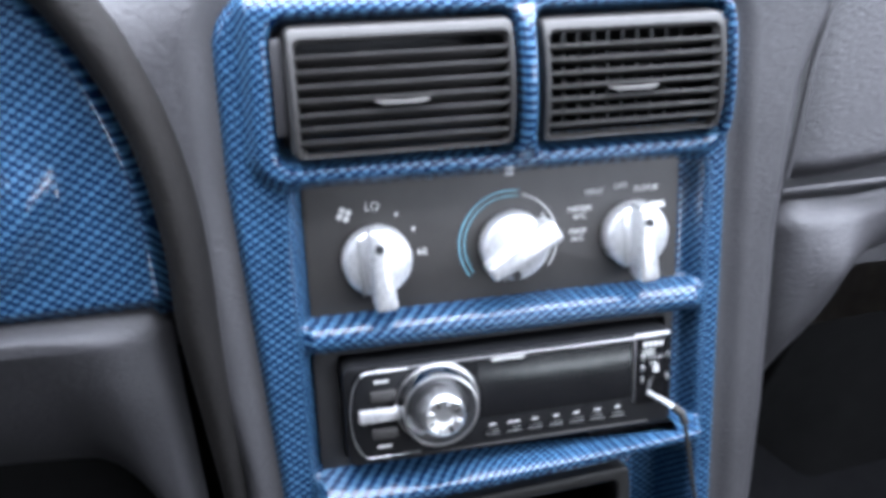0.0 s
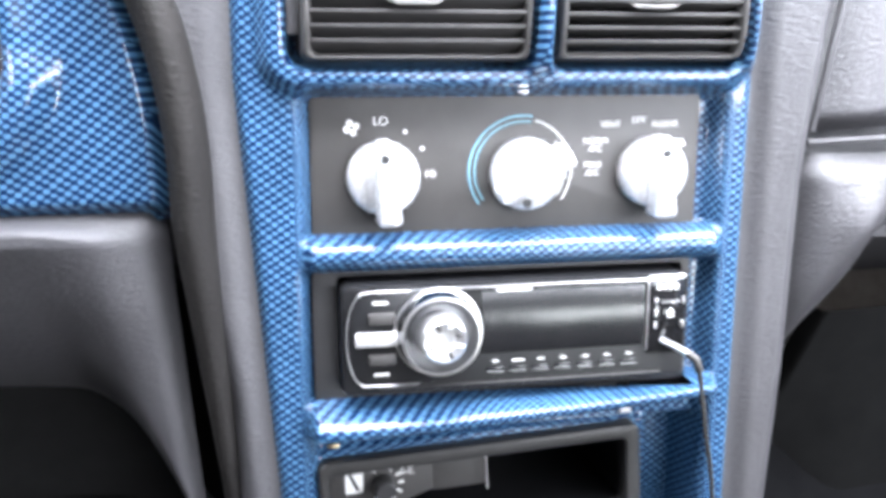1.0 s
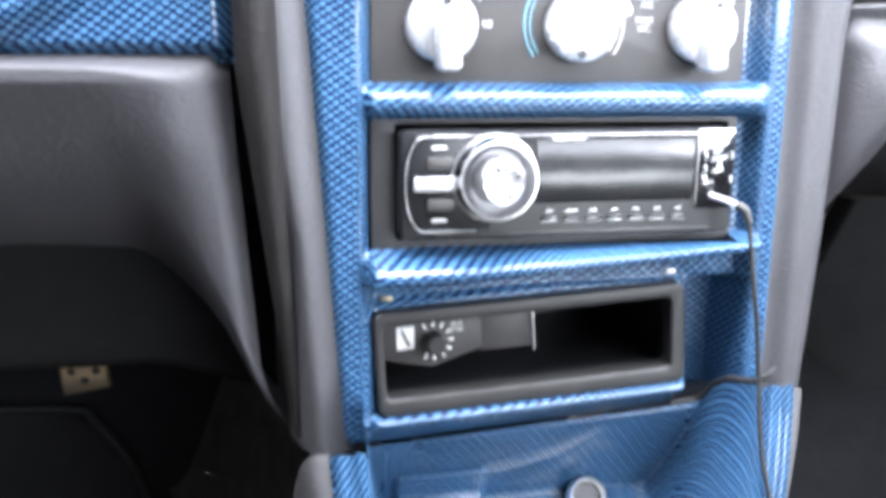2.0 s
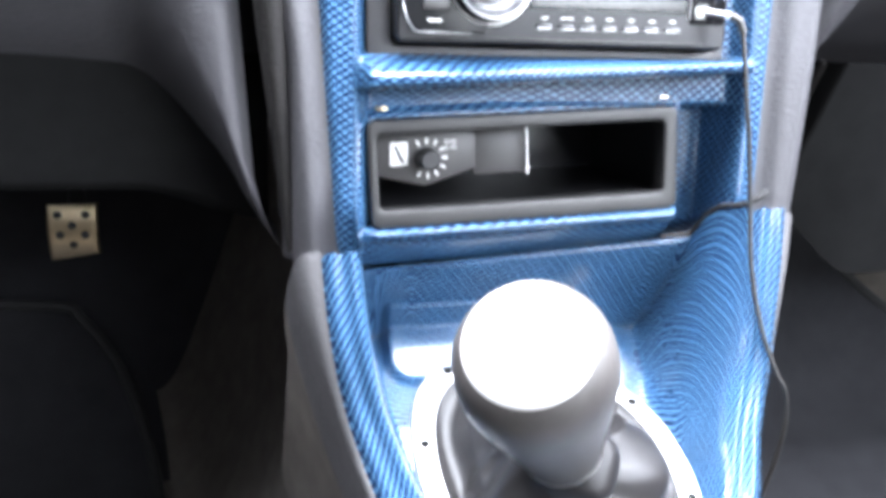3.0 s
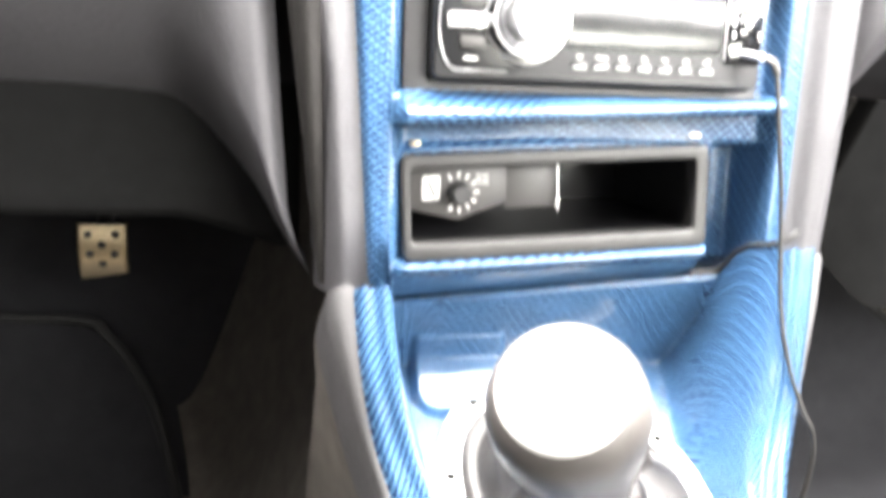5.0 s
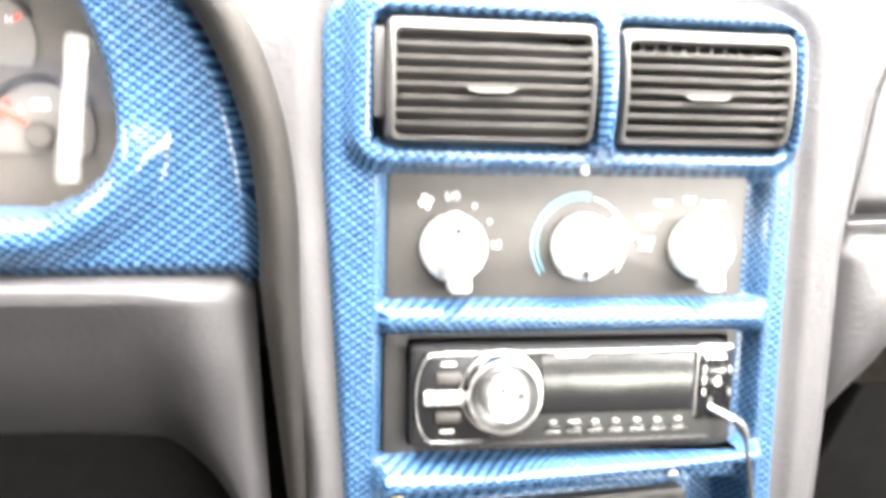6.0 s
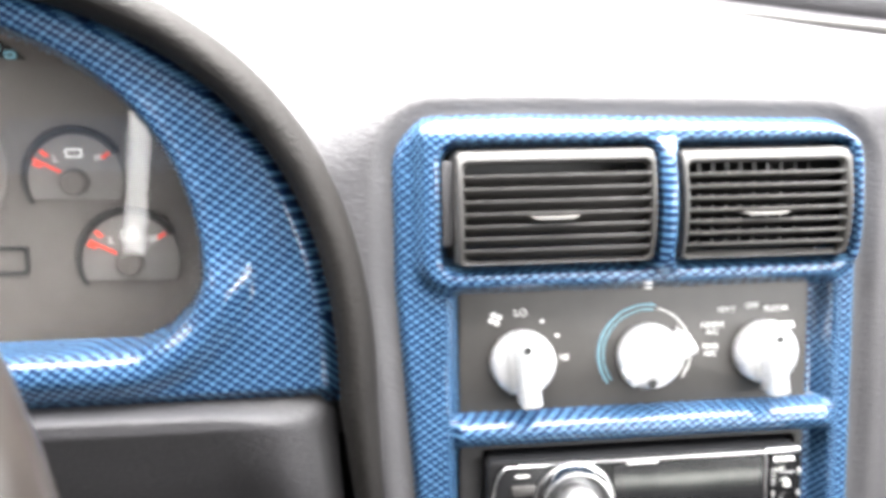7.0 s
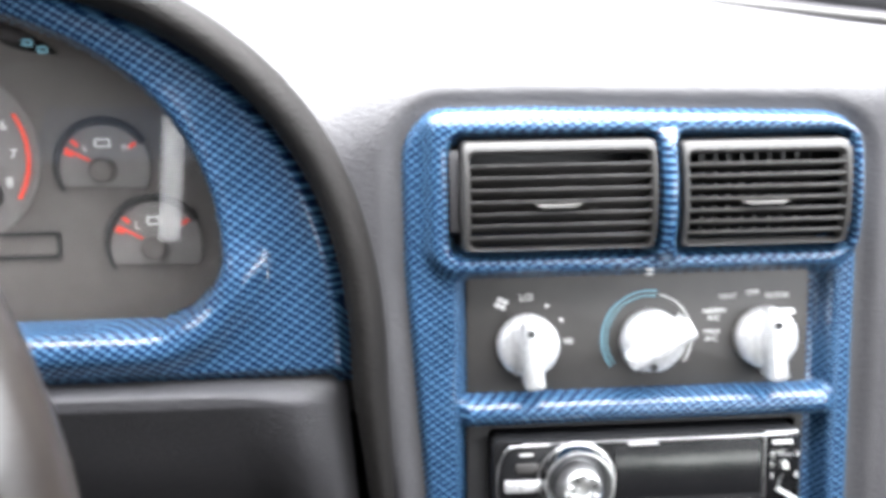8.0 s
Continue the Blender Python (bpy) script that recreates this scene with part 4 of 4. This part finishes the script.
def tray_film(x, f, h):
    """Film drawn over the tray: it runs up the lips, and its rows bow where it was stretched."""
    d = tray_in(x, f)
    hl = lip_height(f)
    u = x - np.sign(x) * 0.8 * (hl - h) * smooth(0.0, 0.004, hl - h) * smooth(0.06, 0.03, d)
    return 1.4 * u + np.sign(x) * 1.5 * np.clip(0.036 - d, 0, 1) + 0.006 * np.sin(f * 38), (1.4 - 0.7 * smooth(0.045, 0.020, d)) * f + 0.4 * hl * smooth(0.05, 0.03, d) + 0.75 * h * smooth(0.07, 0.09, f) * smooth(0.03, 0.05, d) + 3.0 * x * np.abs(x) + 0.004 * np.sin(x * 45)


tray = thing("console_tray", CON, "glossy blue carbon-look console tray round the gear shifter", "console trim")
def tray_gone(x, f):
    seam = -0.207 + 0.5736 * f + 0.819 * tray_place(x, f)[2] > -0.0965 + 0.80 * (x - 0.0735)
    return ((x > 0.0735) & seam) | (tray_in(x, f) < -0.002) | ((tray_in(x, f) < 0.0205) & (f > np.where(x < 0, 0.070, 0.084))) | ((np.abs(x / 0.0645) ** 2.3 + np.abs((f + 0.005 + 0.23 * x) / 0.0675) ** 2.3) < 1)


def lid_gone(x, f):
    return (sd_box(x, f, -0.082, -0.026, 0.052, 0.11, 0.015) > 0) | (tray_in(x, f) < 0.030) | (f > 0.094)


TRAY_X, TRAY_F = np.arange(-0.126, 0.1265, 0.0012), np.arange(-0.112, 0.1035, 0.0012)
relief("tray_shell", TRAY_X, TRAY_F, tray_place, lambda x, f: tray_gone(x, f) | ~lid_gone(x, f), BLUE, tray, along=tray_film)
relief("ashtray_lid", TRAY_X, TRAY_F, tray_place, lid_gone, BLUE, tray, "raised blue carbon-look lid", along=tray_film)
joint = []
for x in np.linspace(0.074, 0.112, 14):
    for f in np.arange(0.1035, 0.03, -0.0008):
        h = float(tray_place(np.array(x), np.array(f))[2])
        if -0.207 + 0.5736 * f + 0.819 * h <= -0.0965 + 0.80 * (x - 0.0735):
            joint.append((float(x), float(f) + 0.0006, h + 0.0006))
            break
part("joint_strip", tube(joint, 0.0016, 8), RUBBER, tray, "dark joint towards the bezel")
lighter = thing("lighter_socket", CON @ pose(0.031, 0.080, 0.004, 25, 0, 0), "chrome-rimmed lighter socket in the console tray", "lighter socket")
part("rim", lathe([(0.0085, 0.0), (0.0115, 0.0), (0.0118, 0.004), (0.0105, 0.006), (0.0085, 0.005)], 40), CHROME, lighter)
part("plug", lathe([(0, 0.003), (0.0084, 0.003), (0.0084, 0)], 32), PLASTIC, lighter)

shift = thing("gear_shifter", CON, "leather gear shifter with wide knob, black boot and bolted metal ring", "gear shifter")


def egg(a, rx, ry, cy, k=2.35):
    c, s = math.cos(a), math.sin(a)
    return rx * math.copysign(abs(c) ** (2 / k), c), cy + ry * math.copysign(abs(s) ** (2 / k), s)


ANG = [2 * math.pi * k / 72 for k in range(72)]
SKEW = lambda x, f: (x, f - 0.23 * x)
plate = ring_plate([SKEW(*egg(a, 0.0725, 0.0745, -0.005)) for a in ANG], [SKEW(*egg(a, 0.0610, 0.0640, -0.005)) for a in ANG], 0.004, 0.0012)
part("trim_ring", plate, BRUSHED, shift, "brushed aluminium boot ring", m=pose(0, 0, 0.0045, -90, 0, 0))
for k in range(8):
    x, f = SKEW(*egg(2 * math.pi * (k - 0.06) / 8, 0.0668, 0.0694, -0.005))
    part("bolt", lathe([(0, 0.0016), (0.0022, 0.0016), (0.0030, 0.0006), (0.0030, 0)], 14, pose(x, f, 0.0040)), MATT_BLACK, shift)

HEAD = Vector((-0.041, -0.025, 0.120))
AXIS = (HEAD - Vector((0.007, -0.004, 0.0))).normalized()


def boot_place(u, v):
    """Leather that rises in folds from the ring to the lever's collar."""
    a = 2 * np.pi * u
    c, s = np.cos(a), np.sin(a)
    k = 2 / 2.35
    rim = np.stack([0.0625 * np.sign(c) * np.abs(c) ** k, -0.005 + 0.0655 * np.sign(s) * np.abs(s) ** k])
    rim[1] = rim[1] - 0.23 * rim[0]
    top = Vector((0.007, -0.004, 0.0)) + AXIS * 0.036
    w = v ** 0.85
    swell = np.sin(np.pi * np.clip(v, 0, 1)) ** 0.8
    crease = 1 - 2 * np.abs(np.sin(1.5 * a + 2.2 * v + 0.5 * np.sin(2 * a) + 0.4)) ** 0.6
    fold = (0.0045 * np.sin(a * 3 + 3.4 * v + 0.9 * np.sin(2 * a)) + 0.0032 * crease + 0.0010 * np.sin(a * 8 + 5 * v + 1.3)) * swell
    sack = 0.012 * np.clip(np.cos(a - 0.35), 0, 1) ** 3 * swell
    x = rim[0] * (1 - w) + (top.x + 0.0205 * c) * w + fold * c + sack
    f = rim[1] * (1 - w) + (top.y + 0.0205 * s) * w + fold * s
    h = 0.004 - 0.007 * np.sin(np.pi * np.clip(v * 2.6, 0, 1)) + (top.z - 0.004) * v ** 1.7 + 0.014 * np.sin(np.pi * v) * (0.45 + 0.35 * np.cos(a - 0.3)) + fold * 0.7
    return x, f, h


relief("boot", np.linspace(0, 1, 145), np.linspace(0, 1, 34), boot_place, lambda u, v: u > 2, BOOTSKIN, shift, "black creased leather boot")
for du in (-0.009, 0.009):
    line = []
    for v in np.linspace(0.02, 0.96, 26):
        x, f, h = boot_place(np.array([[0.762 + 0.035 * v + du * (1 - 0.3 * v)]]), np.array([[v]]))
        line.append((float(x[0, 0]), float(f[0, 0]) - 0.0004, float(h[0, 0]) + 0.0006))
    part("boot_seam", tube(line, 0.0011, 8), BOOTSKIN, shift, "stitched seam down the boot")
LEVER = Matrix.Translation(HEAD) @ AXIS.to_track_quat("Z", "Y").to_matrix().to_4x4()
knob = part("knob", lathe([(0.0, -0.086), (0.0185, -0.086), (0.0203, -0.082), (0.0212, -0.070), (0.0240, -0.048), (0.0278, -0.024), (0.0308, -0.004), (0.0322, 0.008), (0.0319, 0.017), (0.0308, 0.0240), (0.0290, 0.0288), (0.0268, 0.0322), (0.0248, 0.0343)], 72, LEVER), KNOBSKIN, shift, "grey leather-wrapped knob")
# The pale colour paints the bright light on the knob's top.
part("cap", lathe([(0.0252, 0.0340), (0.0244, 0.0352), (0.0212, 0.0366), (0.0135, 0.0384), (0.0, 0.0392)], 72, LEVER), LIT_CAP, knob, "domed knob top, coloured pale for the light on it")


def gather(u, v):
    """Two soft lobes of leather gathered under the chrome collar."""
    a = 2 * np.pi * u
    r = np.interp(v, [0, 0.25, 0.5, 0.8, 1], [0.0195, 0.0245, 0.0258, 0.0235, 0.0192]) + 0.0042 * np.cos(2 * a - 0.5) * np.sin(np.pi * v) + 0.0008 * np.sin(7 * a + 2 * v) * np.sin(np.pi * v)
    ax, ay = np.array(LEVER.to_3x3().col[0]), np.array(LEVER.to_3x3().col[1])
    z = -0.106 + 0.020 * v
    p = [HEAD[i] + AXIS[i] * z + r * (np.cos(a) * ax[i] + np.sin(a) * ay[i]) for i in range(3)]
    return p[0], p[1], p[2]


relief("boot_collar", np.linspace(0, 1, 73), np.linspace(0, 1, 14), gather, lambda u, v: u > 2, BOOTSKIN, shift, "gathered leather at the boot top")
part("collar", lathe([(0.0, -0.094), (0.0185, -0.094), (0.0200, -0.091), (0.0200, -0.086), (0.0, -0.085)], 48, LEVER), CHROME, shift, "chrome collar")
for way in (Vector((0.85, -0.5, 0.0)), Vector((-0.75, -0.66, 0.0))):
    side_way = (way - AXIS * AXIS.dot(way)).normalized()
    for k in range(16):
        z = -0.078 + 0.0052 * k
        r = float(np.interp(z, [-0.086, -0.070, -0.048, -0.024, -0.004, 0.008], [0.0200, 0.0212, 0.0240, 0.0278, 0.0308, 0.0322]))
        at = HEAD + AXIS * z + side_way * (r + 0.0002)
        part("stitch", box(0.0016, 0.0012, 0.0030, (0, 0, 0), 0.0004, 1), KNOBSKIN, knob, m=Matrix.Translation(at) @ AXIS.to_track_quat("Z", "Y").to_matrix().to_4x4())

# ---- console body, pedals and footwells ----
console = thing("center_console", CON, "grey grained plastic centre console with rounded shoulders", "console", kind="structure")


def shoulder(side):
    def place(u, v):
        # u runs from the seam rearwards, v across the shoulder and down the flank
        f = (0.073 if side < 0 else 0.084) - 0.345 * u
        inner = np.where(f > -0.1078, tray_half(f, side), 0.0) - 0.0015 + side * tray_mid(f)
        inner = np.maximum(inner, 0.0)
        hl = lip_height(f) - 0.003
        hl = np.where(f < -0.108, 0.004 - 0.10 * (-0.108 - f), hl)
        outer = sum(np.interp(f + d, [-0.27, -0.09, -0.04, 0.017, 0.05, 0.085], [0.062, 0.077, 0.093, 0.114, 0.127, 0.136]) for d in (-0.02, 0, 0.02)) / 3 + (1 + side) * 0.5 * (tray_mid(f) - 0.002)
        s = np.clip(v / 0.3, 0, 1)
        x = inner + (outer - inner) * s
        drop = 0.010 * s ** 4
        dn = np.clip((v - 0.3) / 0.7, 0, 1)
        x = x + 0.003 * np.sin(np.pi * np.clip(dn * 3, 0, 1)) + 0.003 * dn
        return side * x, f, hl - drop - (hl + 0.11) * dn
    return place


for side, who in ((-1, "driver"), (1, "passenger")):
    relief(who + "_flank", np.linspace(0, 1, 150), np.linspace(0, 0.40, 36), shoulder(side), lambda u, v: u > 2, CONSOLE, console)
    relief(who + "_carpet_edge", np.linspace(0, 1, 110), np.linspace(0.40, 1, 10), shoulder(side), lambda u, v: u > 2, CARPET, console, "dark carpet tucked under the console")
part("core", box(0.15, 0.26, 0.10, (0, 0.0, -0.10)), PLASTIC, console)
seam = [shoulder(-1)(np.array([[(0.073 + 0.083 + 0.012 * v) / 0.345]]), np.array([[0.36 * v]])) for v in np.linspace(0, 1, 9)]
part("seam", tube([(float(x[0, 0]), float(f[0, 0]), float(h[0, 0]) - 0.0003) for x, f, h in seam], 0.0008, 6), RUBBER, console, "dark joint line")

pedal = thing("accelerator_pedal", pose(-0.276, 0.168, 0.312, -18, 0, 0), "drilled aluminium accelerator pedal in the dark footwell", "pedal")
bow_pad = lambda z: 11.0 * (z + 0.002) ** 2
relief("pad", np.linspace(-0.0175, 0.0175, 24), np.linspace(0, 1, 24), lambda x, v: (x, bow_pad(0.016 - (0.040 - 0.17 * x) * v) + 0.003 * smooth(0.0160, 0.0175, np.abs(x)), 0.016 - (0.040 - 0.17 * x) * v), lambda x, v: v > 2, PEDALM, pedal)
part("pad_back", box(0.033, 0.003, 0.030, (0, 0.0075, -0.003), 0.001), RUBBER, pedal)
for x, z in ((-0.0095, 0.0085), (0.0095, 0.0085), (0.0, 0.0010), (-0.0085, -0.0060), (0.0085, -0.0060), (0.0, -0.0135)):
    part("hole", lathe([(0, 0.0008), (0.0026, 0.0008), (0.0031, 0.0)], 20, pose(x, bow_pad(z), z, 90, 0, 0)), RUBBER, pedal, "dark drilled hole with rubber stud")
part("arm", tube([(0, 0.012, 0.0), (0, 0.05, 0.05), (0, 0.26, 0.16), (0, 0.32, 0.17)], 0.006, 10), PLASTIC, pedal)

# ---- steering wheel ----
wheel = thing("steering_wheel", PANEL @ pose(-0.405, -0.285, 0.115), "dark leather steering wheel with a glossy worn rim", "steering wheel")
part("rim", tube([(0.189 * math.cos(2 * math.pi * k / 96), 0, 0.189 * math.sin(2 * math.pi * k / 96)) for k in range(96)], 0.017, 20, True), WHEELSKIN, wheel)
part("hub", lathe([(0, 0.02), (0.05, 0.018), (0.065, 0.008), (0.068, -0.02), (0.05, -0.05)], 48, pose(0, 0.01, -0.01, 90, 0, 0)), VINYL_DARK, wheel)
for a in (-8, 188, 240, 300):
    part("spoke", tube([(0.055 * math.cos(radians(a)), 0.008, 0.055 * math.sin(radians(a))), (0.180 * math.cos(radians(a)), 0.002, 0.180 * math.sin(radians(a)))], 0.011, 12), VINYL_DARK, wheel)
part("column", tube([(0, 0.05, -0.01), (0, 0.30, -0.05)], 0.035, 24), VINYL_DARK, wheel)


# ---- the cabin that closes the place ----
def slab(name, sx, sy, sz, at, mat, label, category, turn=None):
    ob = new(name, mesh_of(name, box(sx, sy, sz, at, 0, turn=turn), mat))
    return tagged(ob, label, category, kind="structure")


slab("floor", 1.52, 1.45, 0.04, (0, -0.25, -0.02), CARPET, "dark grey carpeted cabin floor", "floor")
# Near-black colour puts the footwell's shade on the firewall.
slab("wall_front", 1.52, 0.04, 0.75, (0, 0.475, 0.375), MAT_AND_SHADE, "firewall at the end of the footwells, coloured black for shade", "firewall")
# Raised well above the sill to keep side light off the knee pad.
slab("wall_left", 0.05, 1.47, 1.06, (-0.785, -0.24, 0.53), VINYL_DARK, "unseen dark grey driver's side wall, raised to block light", "door panel")
slab("wall_right", 0.05, 1.47, 0.76, (0.785, -0.24, 0.38), VINYL_DARK, "dark grey passenger's door panel", "door panel")
# Unseen wall, built high to hold back light from the rear.
slab("wall_rear", 1.52, 0.05, 1.08, (0, -0.95, 0.54), VINYL_DARK, "plain dark wall added behind the cabin to block light", "bulkhead")
slab("ceiling", 1.62, 0.85, 0.03, (0, -0.57, 1.225), HEADLINER, "grey fabric headliner", "headliner")
trim = thing("trim", pose(0, 0, 0), "grey roof pillars round the cabin windows", "pillar trim", kind="structure")
for sx in (-1, 1):
    low = 1.05 if sx < 0 else 0.75
    part("front_pillar", tube([(sx * 0.785, 0.44, low), (sx * 0.775, 0.15, 0.99 + 0.05 * (low > 1)), (sx * 0.76, -0.16, 1.225)], 0.022, 10), HEADLINER, trim)
    part("rear_pillar", tube([(sx * 0.785, -0.93, low), (sx * 0.76, -0.95, 1.225)], 0.04, 10), HEADLINER, trim)
ground = new("ground", mesh_of("ground", box(600, 600, 0.02, (0, 0, -0.36)), ASPHALT))
tagged(ground, "plain grey asphalt ground outside the car", "ground", kind="structure")


def tunnel_place(side):
    def place(u, v):
        y = 0.47 - 1.3 * u
        x = 0.070 + 0.156 * v ** 0.9 + 0.05 * smooth(0.25, 0.0, u) * v
        z = 0.30 - 0.295 * np.sin(np.pi / 2 * v) ** 1.2 + 0.10 * smooth(0.28, 0.0, u) * (1 - 0.3 * v)
        return side * x, y, z
    return place


tunnel = thing("tunnel", pose(0, 0, 0), "brown-grey carpet over the transmission tunnel", "tunnel", kind="structure")
relief("driver_carpet", np.linspace(0, 1, 90), np.linspace(0, 1, 40), tunnel_place(-1), lambda u, v: u > 2, CARPET, tunnel)
relief("passenger_carpet", np.linspace(0, 1, 90), np.linspace(0, 1, 40), tunnel_place(1), lambda u, v: u > 2, CARPET, tunnel)
toe = thing("toe_board", pose(0, 0, 0), "toe board rising to the firewall, driver's half blackened for shade, passenger's carpet rumpled", "toe board", kind="structure")


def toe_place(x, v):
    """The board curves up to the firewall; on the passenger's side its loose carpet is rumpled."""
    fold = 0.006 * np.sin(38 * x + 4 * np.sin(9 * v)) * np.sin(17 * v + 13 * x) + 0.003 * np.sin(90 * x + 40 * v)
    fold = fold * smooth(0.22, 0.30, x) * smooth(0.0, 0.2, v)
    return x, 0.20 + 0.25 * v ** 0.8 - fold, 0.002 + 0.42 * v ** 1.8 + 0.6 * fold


# The driver's half is blackened to paint the shade behind the pedals.
relief("driver_toe_shade", np.linspace(-0.76, 0.0, 30), np.linspace(0, 1, 30), toe_place, lambda x, v: v > 2, MAT_AND_SHADE, toe, "toe board behind the pedals, coloured black for its shade")
relief("passenger_toe_carpet", np.linspace(0.0, 0.76, 110), np.linspace(0, 1, 70), toe_place, lambda x, v: v > 2, CARPET, toe, "rumpled grey-brown carpet")


def floor_mat(side, label):
    t = thing("floor_mat", pose(0, 0, 0.006), label, "floor mat", "floor mats")
    inner = [(-0.222, -0.55), (-0.225, 0.04), (-0.233, 0.14), (-0.248, 0.22), (-0.272, 0.28), (-0.31, 0.315), (-0.36, 0.325), (-0.66, 0.325), (-0.70, 0.30), (-0.70, -0.55)]
    outer = [(0.222, -0.55), (0.225, 0.30), (0.250, 0.39), (0.330, 0.41), (0.400, 0.40), (0.442, 0.376), (0.480, 0.345), (0.508, 0.333), (0.571, 0.308), (0.66, 0.28), (0.70, 0.25), (0.70, -0.55)]
    line = inner if side < 0 else outer
    lift = lambda x, y: 0.010 + 0.42 * (np.clip(y - 0.19, 0, 1) / 0.25) ** 2.25
    part("binding", tube(spline([(x, y, float(lift(x, y))) for x, y in line + line[:1]], 5)[:-1], 0.0055, 8, True), RUBBER, t, "raised bound edge")
    if side < 0:
        near = lambda y: -np.interp(y, [-0.55, 0.04, 0.14, 0.22, 0.28, 0.315, 0.325], [0.222, 0.225, 0.233, 0.248, 0.272, 0.31, 0.36])
        far = lambda y: -np.interp(y, [0.30, 0.325], [0.70, 0.66])
    else:
        near = lambda y: np.interp(y, [0.30, 0.39, 0.41], [0.225, 0.25, 0.33])
        far = lambda y: np.interp(y, [0.25, 0.28, 0.308, 0.333, 0.345, 0.376, 0.40, 0.41], [0.70, 0.66, 0.571, 0.508, 0.48, 0.442, 0.40, 0.34])
    relief("mat_cloth", np.linspace(0, 1, 30), np.linspace(-0.55, 0.324 if side < 0 else 0.409, 90), lambda u, y: (near(y) + (far(y) - near(y)) * u, y, lift(u, y)), lambda u, y: u > 2, MAT_AND_SHADE, t)
    return t


floor_mat(-1, "black fabric floor mat in the driver's footwell")
floor_mat(1, "black fabric floor mat in the passenger's footwell")
